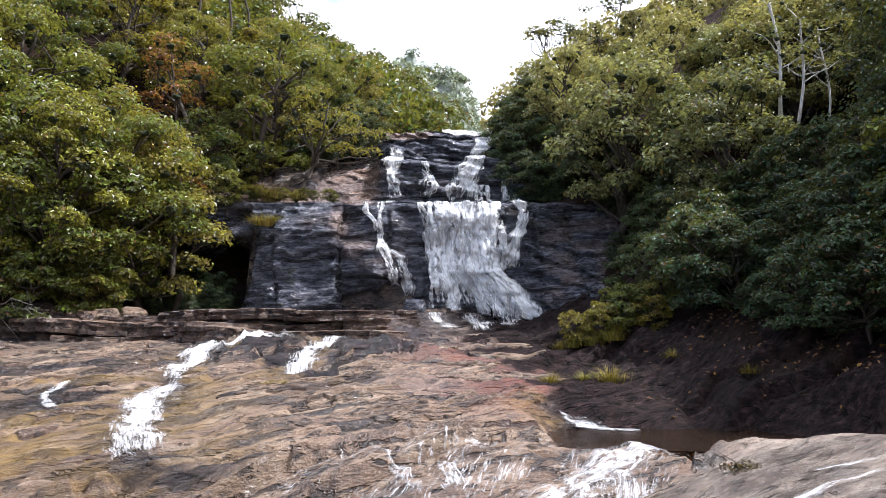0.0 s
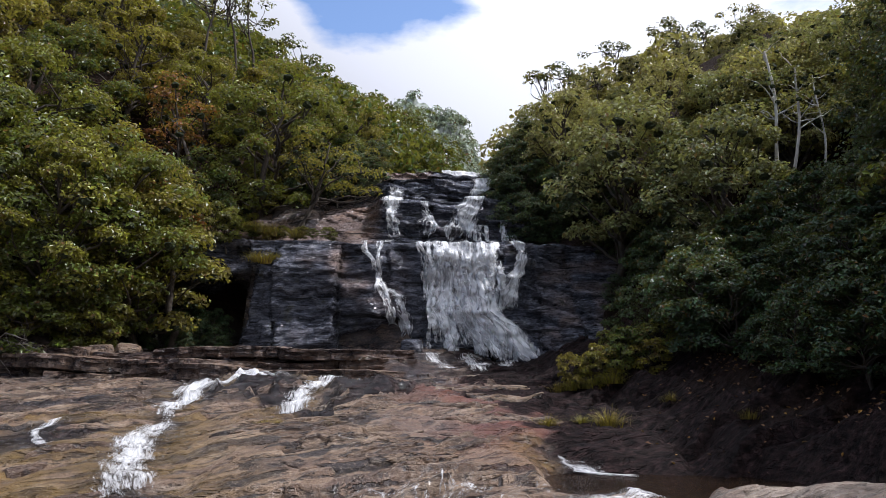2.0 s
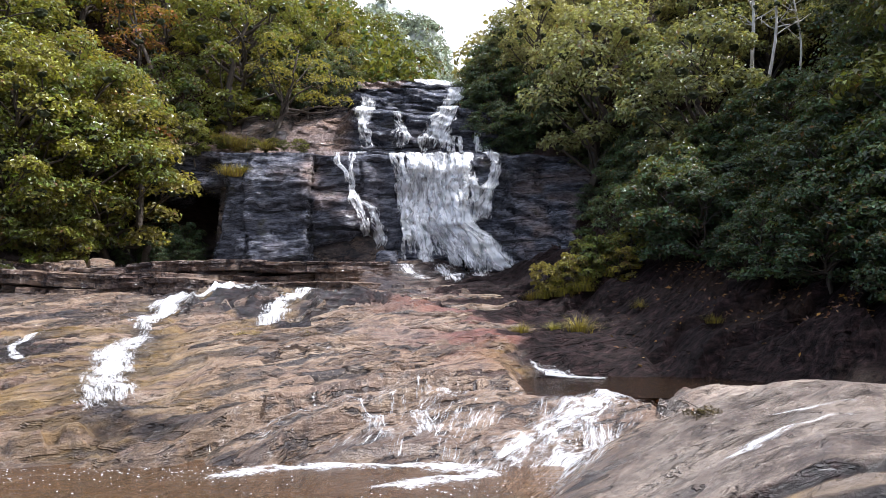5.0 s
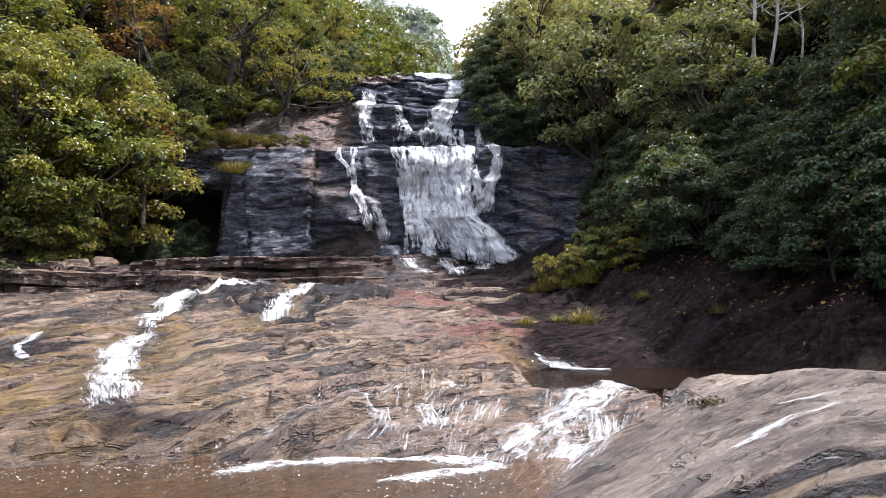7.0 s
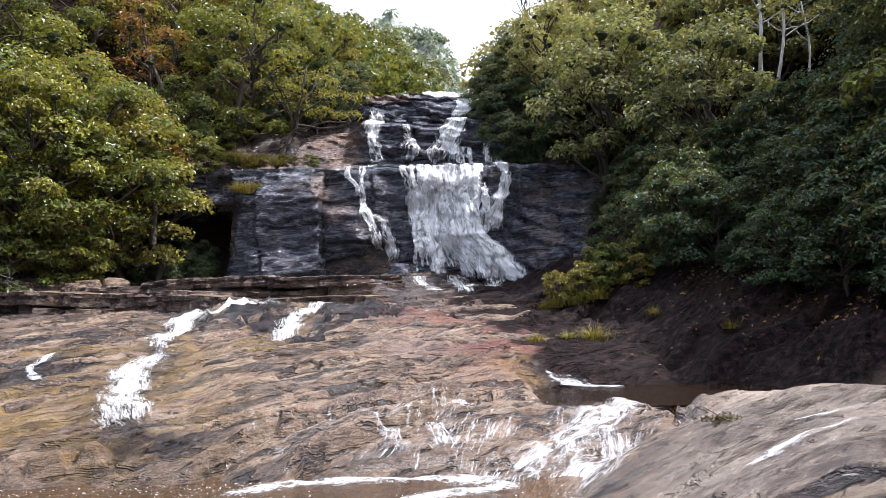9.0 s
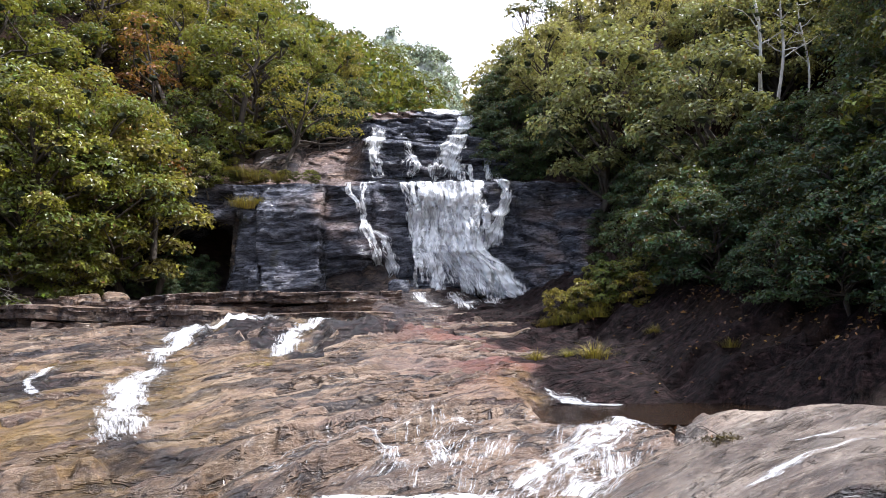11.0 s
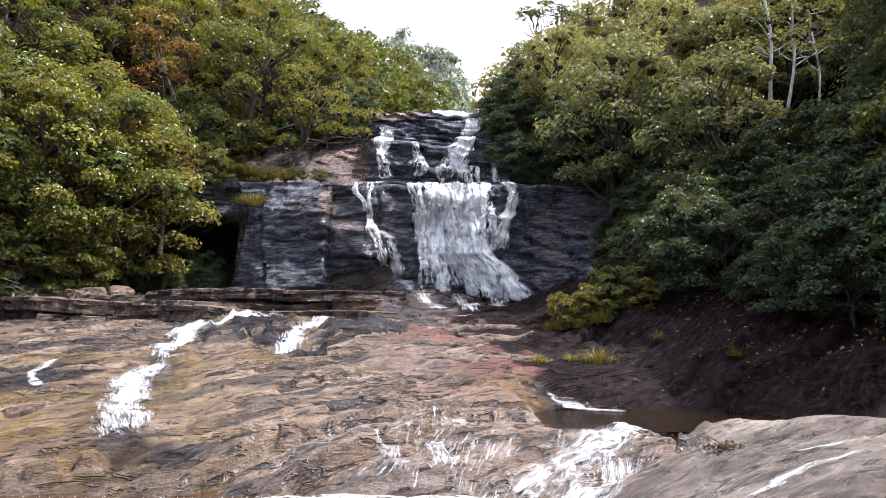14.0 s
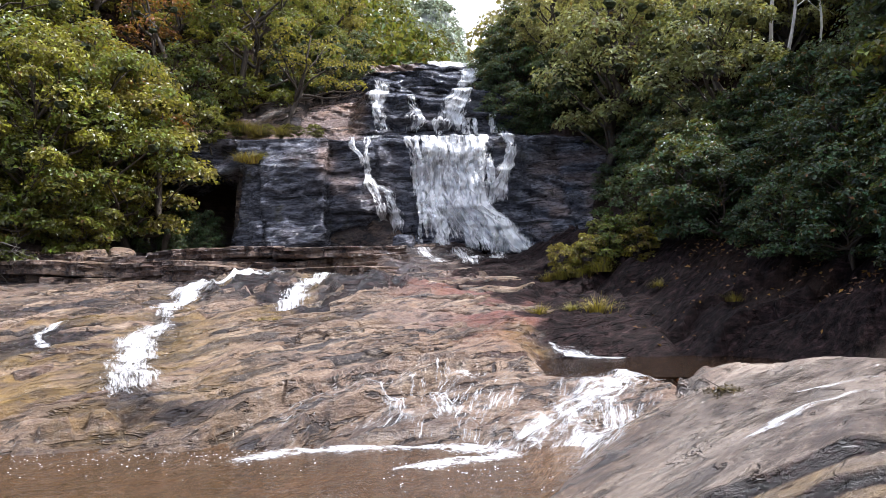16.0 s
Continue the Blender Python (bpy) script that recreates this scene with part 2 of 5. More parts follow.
def face_y(x, z):
    """Depth of the rock face at a place across and a level."""
    y = np.interp(z, FACE_Z, FACE_Y)
    low = 1 - ramp(z, 8.2, 9.0)
    joints = [-20.0, -12.5, -9.25, -7.9, -4.85, -2.6, -0.75, 1.7, 3.1, 4.6, 6.3]
    offs = [0.6, 0.5, -0.35, -0.55, 0.35, 0.30, 0.35, 0.0, 0.25, 0.1, 0.3]
    jx = x + 0.26 * vnoise(z * 0.55, x * 0.3, seed=21) + 0.12 * fbm(z * 1.9, x * 0.5, 0.3, 3, seed=20) + 0.05 * (z - 6)
    i = np.clip(np.searchsorted(joints, jx) - 1, 0, 10)
    near = np.min([np.abs(jx - j) for j in joints], axis=0)
    y = y + low * (np.array(offs)[i] * (0.8 + 0.5 * vnoise(z * 0.4, i * 3.3, seed=19)) + 0.30 * np.exp(-(near / 0.06) ** 2) * ramp(vnoise(z * 0.7, i * 2.1, seed=18), -0.4, 0.1))
    # the broad pillar swells towards its middle and rounds off at the top
    y = y - 0.55 * low * np.exp(-((x + 6.6) / 1.9) ** 4) * np.exp(-((z - 6.6) / 2.0) ** 2)
    y = y + 0.75 * ramp(z, 7.5, 8.9) * low * (1 - ramp(np.abs(x + 6.8), 2.2, 3.2))
    y = y + low * 0.6 * fbm(x * 0.33, z * 0.36, 4.4, 3, seed=14)
    # undercut foot on the left and along the floor, brown bulge under the thin fall, apron on the right
    roof = 6.6 + 0.6 * vnoise(x * 0.9, 0.7, seed=12)
    y = y + 4.8 * (1 - ramp(x, -10.6, -9.4 + 0.25 * (z - 4))) * (1 - ramp(z, roof, roof + 0.8))
    foot = 4.1 + 0.5 * vnoise(x * 0.5, 2.7, seed=13) + 0.22 * (x + 5)
    y = y + 0.9 * (1 - ramp(z, foot - 0.35, foot + 0.25)) * ramp(x, -9.6, -9.0) * (1 - ramp(x, -2.4, -1.0))
    bulge = np.exp(-((x + 3.9) / 1.15) ** 4) * np.exp(-((z - 5.9) / 0.95) ** 4)
    y = y - 0.75 * bulge
    y = y - 1.3 * ramp(x, 0.5, 5.0) * (1 - ramp(z, 2.6, 5.6)) - 1.5 * ramp(x, 3.8, 6.8) * (1 - ramp(z, 4, 8.9))
    y = y + np.interp(z, [9.4, 11.8, 12.7, 14.0], [0, 2.4, 2.4, 0.6]) * ramp(-x, 3.2, 4.6)
    # beds and broken flakes
    tilt = z + 0.06 * x + 0.22 * fbm(x * 0.25, z * 0.3, 0.7, 2, seed=22) + 0.32 * np.clip(x - 3.6, 0, 6)
    jag = fbm(x * 1.3, z * 1.3, 0.4, 4, seed=23)
    y = y + 0.20 * saw(tilt / 0.95 + 0.8 * vnoise(x * 0.12, z * 0.05, seed=24) + 0.16 * jag) * ramp(vnoise(x * 0.5, z * 0.5, seed=26), -0.3, 0.4)
    y = y + 0.10 * saw(tilt / 0.38 + 0.25 * jag) * ramp(vnoise(x * 0.6, z * 0.9, seed=27), -0.4, 0.4)
    y = y + 0.05 * saw(tilt / 0.16 + 0.3 * jag) * ramp(vnoise(x * 0.9, z * 1.4, seed=25), -0.3, 0.3)
    for wide, tall, depth, k in ((2.3, 0.95, 0.16, 1), (0.9, 0.42, 0.12, 2), (0.5, 0.20, 0.08, 3)):
        row = np.floor(tilt / tall + 0.35 * jag)
        cell = np.floor(x / wide + row * 0.37 + 0.45 * jag)
        y = y + depth * (lattice(cell, row, row * 0, 60 + k) - 0.5)
    y = y + low * ramp(x, 3.6, 4.6) * (0.30 * saw(tilt / 0.75 + 0.2 * jag, 0.15) + 0.14 * saw(tilt / 0.3 + 0.3 * jag, 0.2))
    up = ramp(z, 9.3, 10) * (1 - 0.75 * ramp(-x, 3.0, 4.4))
    y = y + up * (0.60 * saw(tilt / 1.25 + 0.15 * x + 0.2 * jag) + 0.28 * saw(tilt / 0.5 + 0.2 * x + 0.2 * jag) + 0.35 * fbm(x * 0.5, z * 0.7, 2.2, 3, seed=28))
    return y + 0.12 * fbm(x * 0.8, z * 1.8, 0.2, 4, seed=29) + 0.05 * fbm(x * 2.0, z * 6.0, 0.2, 3, seed=30)


# ---------------------------------------------------------------- materials
class Nodes:
    """Short hand for one node material."""

    def __init__(self, name):
        self.m = bpy.data.materials.new(name)
        self.m.use_nodes = True
        self.t = self.m.node_tree
        self.t.nodes.clear()
        self.out = self.t.nodes.new("ShaderNodeOutputMaterial")

    def add(self, kind, **inputs):
        n = self.t.nodes.new("ShaderNode" + kind)
        for k, v in inputs.items():
            self.put(n.inputs[k.replace("_", " ")], v)
        return n

    def put(self, socket, v):
        if hasattr(v, "is_output"):
            self.t.links.new(v, socket)
        else:
            socket.default_value = v

    def place(self, scale=(1, 1, 1), turn=(0, 0, 0), source=None):
        if source is None:
            source = self.add("NewGeometry").outputs["Position"]
        if any(turn):
            r = self.add("Mapping", Rotation=turn)
            self.put(r.inputs["Vector"], source)
            source = r.outputs["Vector"]
        n = self.add("Mapping", Scale=scale)
        self.put(n.inputs["Vector"], source)
        return n.outputs["Vector"]

    def noise(self, vector, scale, detail=4.0, rough=0.55, distortion=0.0):
        n = self.add("TexNoise", Scale=scale, Detail=detail, Roughness=rough, Distortion=distortion)
        self.put(n.inputs["Vector"], vector)
        return n.outputs["Fac"]

    def ramp(self, fac, *stops):
        n = self.add("ValToRGB")
        e = n.color_ramp.elements
        while len(e) < len(stops):
            e.new(0.5)
        for k, (p, c) in zip(e, stops):
            k.position = p
            k.color = (c, c, c, 1) if isinstance(c, (int, float)) else (*c, 1)
        self.put(n.inputs["Fac"], fac)
        return n.outputs["Color"]

    def mix(self, fac, a, b, blend="MIX"):
        n = self.add("Mix")
        n.data_type, n.blend_type = "RGBA", blend
        for s, v in ((n.inputs["Factor"], fac), (n.inputs[6], a), (n.inputs[7], b)):
            self.put(s, (*v, 1) if isinstance(v, tuple) and len(v) == 3 else v)
        return n.outputs[2]

    def math(self, op, a, b=0.0):
        n = self.add("Math")
        n.operation = op
        self.put(n.inputs[0], a), self.put(n.inputs[1], b)
        return n.outputs[0]

    def attr(self, name):
        n = self.add("Attribute")
        n.attribute_name = name
        return n.outputs["Fac"]

    def bump(self, height, strength=0.5, distance=0.05, normal=None):
        n = self.add("Bump", Height=height, Strength=strength, Distance=distance)
        if normal is not None:
            self.put(n.inputs["Normal"], normal)
        return n.outputs["Normal"]

    def done(self, shader):
        self.t.links.new(shader, self.out.inputs["Surface"])
        return self.m


def rock_material():
    n = Nodes("bare_rock")
    strike = n.place((0.30, 1.0, 1.0), (0, 0, radians(-27)))
    even = n.place()
    big = n.noise(even, 0.30, 3)
    mid = n.noise(strike, 1.7, 7, 0.62, 0.3)
    fine = n.noise(strike, 8.0, 6, 0.7)
    grain = n.noise(even, 42.0, 4, 0.7)
    col = n.ramp(mid, (0.30, (0.050, 0.032, 0.021)), (0.43, (0.180, 0.110, 0.066)), (0.56, (0.310, 0.212, 0.134)), (0.72, (0.47, 0.360, 0.255)))
    col = n.mix(n.ramp(big, (0.44, 0.0), (0.64, 0.7)), col, n.ramp(fine, (0.3, (0.09, 0.055, 0.042)), (0.7, (0.25, 0.155, 0.115))))
    col = n.mix(n.ramp(fine, (0.36, 0.8), (0.48, 0.0)), col, (0.040, 0.031, 0.030))
    col = n.mix(n.ramp(grain, (0.35, 0.35), (0.6, 0.0)), col, (0.05, 0.04, 0.035))
    sliver = n.noise(n.place((0.16, 1.0, 1.0), (0, 0, radians(-25))), 2.1, 5, 0.6, 0.5)
    sliver2 = n.noise(n.place((0.22, 1.0, 1.0), (0, 0, radians(-31))), 5.5, 4, 0.6, 0.4)
    cracks = n.math("MAXIMUM", n.ramp(sliver, (0.57, 0.0), (0.60, 1.0)), n.ramp(sliver2, (0.585, 0.0), (0.625, 0.9)))
    col = n.mix(cracks, col, (0.026, 0.018, 0.016))
    pale = n.ramp(n.noise(strike, 3.4, 6, 0.7, 0.6), (0.56, 0.0), (0.66, 0.5))
    col = n.mix(pale, col, (0.48, 0.380, 0.285))
    col = n.mix(n.math("MULTIPLY", n.attr("pale"), n.ramp(mid, (0.36, 0.25), (0.55, 0.9))), col, n.ramp(fine, (0.32, (0.24, 0.185, 0.140)), (0.62, (0.45, 0.375, 0.305))))
    speck = n.noise(even, 17.0, 4, 0.8)
    col = n.mix(n.ramp(speck, (0.56, 0.0), (0.66, 0.55)), col, (0.54, 0.44, 0.33))
    col = n.mix(n.ramp(speck, (0.36, 0.6), (0.45, 0.0)), col, (0.055, 0.040, 0.034))
    blotch = n.noise(n.place((0.35, 1.0, 1.0), (0, 0, radians(-22))), 0.95, 8, 0.68, 0.4)
    col = n.mix(n.ramp(blotch, (0.55, 0.0), (0.60, 0.62)), col, n.ramp(fine, (0.35, (0.022, 0.016, 0.014)), (0.65, (0.105, 0.068, 0.050))))
    red = n.math("MULTIPLY", n.attr("red"), n.ramp(mid, (0.3, 0.6), (0.5, 1.0)))
    col = n.mix(red, col, n.ramp(fine, (0.3, (0.050, 0.016, 0.013)), (0.7, (0.24, 0.085, 0.056))))
    ochre_fac = n.math("MULTIPLY", n.attr("algae"), n.ramp(n.noise(strike, 2.6, 5, 0.6, 0.6), (0.36, 0.1), (0.54, 1.0)))
    col = n.mix(ochre_fac, col, n.ramp(fine, (0.3, (0.075, 0.036, 0.007)), (0.7, (0.30, 0.185, 0.034))))
    damp_shade = n.math("MULTIPLY", n.attr("wet"), n.ramp(n.noise(strike, 1.9, 5, 0.6, 0.5), (0.32, 0.35), (0.52, 1.0)))
    col = n.mix(damp_shade, col, n.mix(0.86, col, (0.022, 0.021, 0.026)))
    # darkens flank, crevices and steps: shade put into the colour, with dark wet rock
    dark_and_shade = n.math("MULTIPLY", n.attr("dark"), n.ramp(mid, (0.3, 1.0), (0.7, 0.97)))
    col = n.mix(dark_and_shade, col, n.ramp(fine, (0.38, (0.002, 0.0012, 0.0014)), (0.48, (0.010, 0.006, 0.006)), (0.58, (0.026, 0.015, 0.015)), (0.74, (0.085, 0.054, 0.050))))
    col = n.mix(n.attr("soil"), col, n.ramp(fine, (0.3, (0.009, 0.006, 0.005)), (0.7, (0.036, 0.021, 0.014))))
    rough = n.math("SUBTRACT", n.ramp(n.math("SUBTRACT", mid, n.math("MULTIPLY", n.ramp(blotch, (0.5, 0.0), (0.6, 1.0)), -0.2)), (0.35, 0.52), (0.70, 0.26)), n.math("MULTIPLY", damp_shade, 0.26))
    rough = n.math("MAXIMUM", rough, n.math("MAXIMUM", n.attr("soil"), n.math("MULTIPLY", n.attr("matte"), 0.62)))
    h = n.math("ADD", mid, n.math("ADD", n.math("MULTIPLY", fine, 0.45), n.math("SUBTRACT", n.math("MULTIPLY", grain, 0.15), n.math("MULTIPLY", cracks, 0.55))))
    p = n.add("BsdfPrincipled", Base_Color=col, Roughness=rough, Normal=n.bump(h, 1.0, 0.22))
    n.put(p.inputs["Specular IOR Level"], n.math("SUBTRACT", 0.5, n.math("MULTIPLY", n.math("MAXIMUM", n.attr("matte"), n.attr("soil")), 0.42)))
    return n.done(p.outputs[0])


def cliff_material():
    n = Nodes("wet_dark_cliff_rock")
    beds = n.place((0.6, 0.8, 2.4), (0, radians(4), 0))
    even = n.place()
    big = n.noise(even, 0.35, 3)
    mid = n.noise(beds, 1.7, 8, 0.68, 0.3)
    fine = n.noise(beds, 6.0, 6, 0.72)
    grain = n.noise(even, 30.0, 4, 0.7)
    # dark slate; the pale end puts wet sheen into the colour
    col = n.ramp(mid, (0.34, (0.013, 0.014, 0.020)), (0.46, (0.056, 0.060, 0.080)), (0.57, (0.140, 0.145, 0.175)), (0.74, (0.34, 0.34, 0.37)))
    col = n.mix(n.math("MULTIPLY", n.ramp(big, (0.54, 0.0), (0.68, 0.45)), n.ramp(fine, (0.35, 0.2), (0.6, 1.0))), col, (0.14, 0.088, 0.066))
    col = n.mix(n.attr("red"), col, n.ramp(fine, (0.3, (0.16, 0.095, 0.07)), (0.7, (0.46, 0.33, 0.26))))
    col = n.mix(n.ramp(fine, (0.36, 0.9), (0.48, 0.0)), col, (0.010, 0.010, 0.013))
    bed = n.noise(n.place((0.16, 0.3, 2.6), (0, radians(3), 0)), 1.7, 4, 0.6, 0.3)
    col = n.mix(n.ramp(bed, (0.60, 0.0), (0.64, 0.9)), col, (0.008, 0.008, 0.010))
    col = n.mix(n.ramp(n.noise(even, 1.1, 4), (0.62, 0.0), (0.74, 0.5)), col, (0.060, 0.058, 0.018))
    rough = n.ramp(mid, (0.3, 0.10), (0.7, 0.25))
    h = n.math("ADD", mid, n.math("ADD", n.math("MULTIPLY", fine, 1.0), n.math("MULTIPLY", grain, 0.08)))
    p = n.add("BsdfPrincipled", Base_Color=col, Roughness=rough, Normal=n.bump(h, 1.0, 0.2))
    return n.done(p.outputs[0])


def leaf_material(name, stops, translucency=0.38, gloss=0.5):
    n = Nodes(name)
    info = n.add("ObjectInfo").outputs["Random"]
    isl = n.add("NewGeometry").outputs["Random Per Island"]
    col = n.ramp(info, *stops)
    hsv = n.add("HueSaturation", Hue=n.math("ADD", n.math("MULTIPLY", isl, 0.05), 0.475), Saturation=n.math("ADD", n.math("MULTIPLY", isl, 0.3), 0.85),
                Value=n.math("ADD", n.math("MULTIPLY", isl, 1.35), 0.30), Color=col)
    col = n.mix(n.ramp(isl, (0.965, 0.0), (0.98, 1.0)), hsv.outputs[0], (0.16, 0.075, 0.025))
    p = n.add("BsdfPrincipled", Base_Color=col, Roughness=gloss)
    tr = n.add("BsdfTranslucent", Color=n.mix(0.55, col, (0.32, 0.29, 0.03)))
    m = n.add("MixShader", Fac=translucency)
    n.put(m.inputs[1], p.outputs[0]), n.put(m.inputs[2], tr.outputs[0])
    return n.done(m.outputs[0])


def bark_material(name, dark, pale, scale=6.0):
    n = Nodes(name)
    v = n.place((1, 1, 0.25), (0, 0, 0), n.add("TexCoord").outputs["Object"])
    a, b = n.noise(v, scale, 5, 0.65), n.noise(v, scale * 6, 4)
    col = n.mix(n.ramp(b, (0.4, 0.5), (0.6, 0.0)), n.ramp(a, (0.35, dark), (0.65, pale)), dark)
    p = n.add("BsdfPrincipled", Base_Color=col, Roughness=0.85, Normal=n.bump(n.math("ADD", a, b), 0.6, 0.03))
    return n.done(p.outputs[0])


def white_water_material(name, thin, thick, across=5.0, along=0.7, weight=0.22, relief=0.03):
    """Broken white water: strands along the flow (the mesh's own v), with gaps."""
    n = Nodes(name)
    uv = n.add("TexCoord").outputs["UV"]
    a = n.noise(n.place((across, along, 1), (0, 0, 0), uv), 1.0, 5, 0.6, 0.7)
    b = n.noise(n.place((across * 3.4, along * 3.0, 1), (0, 0, 0), uv), 1.0, 5, 0.7, 0.8)
    c = n.noise(n.place((0.8, 0.8, 1), (0, 0, 0), uv), 1.0, 4, 0.6, 0.5)
    f = n.math("ADD", n.math("MULTIPLY", a, 1.1), n.math("ADD", n.math("MULTIPLY", b, 1.1), n.math("MULTIPLY", c, 1.2)))
    f = n.math("ADD", n.math("SUBTRACT", f, 1.20), n.math("MULTIPLY", n.attr("body"), weight))
    fac = n.ramp(f, (thin, 0.0), (thick, 1.0))
    d = n.add("BsdfPrincipled", Base_Color=(0.95, 0.955, 0.965, 1), Roughness=0.35, Normal=n.bump(f, 0.9, relief))
    tl = n.add("BsdfTranslucent", Color=(0.95, 0.96, 0.97, 1))
    body = n.add("MixShader", Fac=0.35)
    n.put(body.inputs[1], d.outputs[0]), n.put(body.inputs[2], tl.outputs[0])
    clear = n.add("BsdfTransparent")
    m = n.add("MixShader", Fac=fac)
    n.put(m.inputs[1], clear.outputs[0]), n.put(m.inputs[2], body.outputs[0])
    return n.done(m.outputs[0])


def pool_material(name, tint, ripple, silt_colour):
    n = Nodes(name)
    pos = n.place((1.0, 2.2, 1.0))
    h = n.math("ADD", n.noise(pos, ripple, 5, 0.6, 0.6), n.math("MULTIPLY", n.noise(pos, ripple * 4, 3, 0.6), 0.35))
    nm = n.bump(h, 0.7, 0.06)
    clear = n.add("BsdfTransparent", Color=(*tint, 1))
    silt = n.add("BsdfDiffuse", Color=(*silt_colour, 1))
    low = n.add("MixShader", Fac=0.36)
    n.put(low.inputs[1], clear.outputs[0]), n.put(low.inputs[2], silt.outputs[0])
    gl = n.add("BsdfGlossy", Roughness=0.06, Normal=nm)
    m = n.add("MixShader", Fac=n.add("Fresnel", IOR=1.33, Normal=nm).outputs[0])
    n.put(m.inputs[1], low.outputs[0]), n.put(m.inputs[2], gl.outputs[0])
    return n.done(m.outputs[0])


ROCK, CLIFF = rock_material(), cliff_material()
# sun and shade of the slopes put into the leaf colours
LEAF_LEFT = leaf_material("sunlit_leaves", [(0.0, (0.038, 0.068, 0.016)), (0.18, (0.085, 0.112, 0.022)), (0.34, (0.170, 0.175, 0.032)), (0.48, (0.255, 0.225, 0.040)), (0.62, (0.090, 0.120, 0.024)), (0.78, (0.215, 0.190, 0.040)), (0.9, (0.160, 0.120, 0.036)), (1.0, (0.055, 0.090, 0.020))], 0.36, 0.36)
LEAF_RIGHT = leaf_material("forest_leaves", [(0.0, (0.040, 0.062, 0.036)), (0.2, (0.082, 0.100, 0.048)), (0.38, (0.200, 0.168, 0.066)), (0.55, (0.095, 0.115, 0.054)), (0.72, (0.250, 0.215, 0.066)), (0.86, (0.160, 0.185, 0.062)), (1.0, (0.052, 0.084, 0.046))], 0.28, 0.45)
# brighter and bluer for the sun and haze on the upper slope
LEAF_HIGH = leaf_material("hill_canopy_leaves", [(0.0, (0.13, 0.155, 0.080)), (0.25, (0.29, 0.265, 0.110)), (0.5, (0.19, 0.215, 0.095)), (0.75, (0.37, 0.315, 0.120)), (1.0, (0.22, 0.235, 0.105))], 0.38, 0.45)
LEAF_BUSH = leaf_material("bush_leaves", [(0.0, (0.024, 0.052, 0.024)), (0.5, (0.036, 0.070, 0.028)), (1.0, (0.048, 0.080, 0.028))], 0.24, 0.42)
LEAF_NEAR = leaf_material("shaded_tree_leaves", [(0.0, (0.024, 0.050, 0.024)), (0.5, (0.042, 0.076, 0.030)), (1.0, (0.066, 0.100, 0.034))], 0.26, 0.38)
LEAF_OCHRE = leaf_material("ochre_leaves", [(0.0, (0.23, 0.170, 0.034)), (1.0, (0.17, 0.160, 0.030))], 0.45)
LEAF_RED = leaf_material("russet_leaves", [(0.0, (0.20, 0.050, 0.026)), (1.0, (0.22, 0.080, 0.030))])
GRASS = leaf_material("grass_blades", [(0.0, (0.17, 0.145, 0.028)), (0.5, (0.27, 0.18, 0.040)), (1.0, (0.14, 0.135, 0.026))], 0.14, 0.6)
LEAF_SHRUB = leaf_material("shrub_leaves", [(0.0, (0.20, 0.175, 0.030)), (0.35, (0.085, 0.120, 0.026)), (0.65, (0.25, 0.190, 0.036)), (1.0, (0.12, 0.150, 0.030))], 0.2, 0.5)
# dark core put inside each crown clump to stand for deep shade
core_nodes = Nodes("inner_twigs_and_leaves")
CORE_SHADE = core_nodes.done(core_nodes.add("BsdfPrincipled", Base_Color=core_nodes.ramp(core_nodes.noise(core_nodes.place(), 9.0, 4, 0.7), (0.4, (0.012, 0.017, 0.006)), (0.62, (0.040, 0.052, 0.016))), Roughness=0.95).outputs[0])
BARK = bark_material("dark_bark", (0.030, 0.022, 0.016), (0.085, 0.065, 0.045))
BARK_WHITE = bark_material("white_bark", (0.36, 0.33, 0.29), (0.78, 0.75, 0.70), 3.0)
FALL = white_water_material("falling_water", 0.30, 0.92, 6.0, 1.0, 0.50, 0.004)
FALL_THIN = white_water_material("thin_falling_water", 0.46, 0.85, 11.0, 0.9, 0.20, 0.006)
CASCADE = white_water_material("cascade_water", 0.54, 1.05, 10.0, 2.2, 0.22, 0.02)
FALL_FINE = white_water_material("fine_falling_water", 0.38, 0.84, 8.0, 1.0, 0.30, 0.006)
RAPID = white_water_material("rapid_water", 0.52, 1.05, 8.0, 2.0, 0.36, 0.03)
FOAM = white_water_material("pool_foam", 0.50, 0.95, 7.0, 5.0, 0.29, 0.02)
POOL = pool_material("brown_pool_water", (0.62, 0.42, 0.22), 2.2, (0.13, 0.078, 0.040))
POOL_DARK = pool_material("dark_pool_water", (0.40, 0.22, 0.10), 2.6, (0.040, 0.022, 0.012))
# broken white that also stands for sun glitter on the thin water
SPARKLE = white_water_material("sparkling_thin_water", 0.56, 1.0, 15.0, 2.8, 0.20, 0.015)
VEIL = white_water_material("streaked_thin_water", 0.60, 0.95, 19.0, 2.4, 0.0, 0.015)


# white of the flecks that stand for glitter
glitter_nodes = Nodes("white_froth")
GLITTER_WHITE = glitter_nodes.done(glitter_nodes.add("BsdfPrincipled", Base_Color=glitter_nodes.mix(glitter_nodes.noise(glitter_nodes.place(), 20.0), (0.75, 0.76, 0.76), (0.92, 0.92, 0.93)), Roughness=0.5).outputs[0])


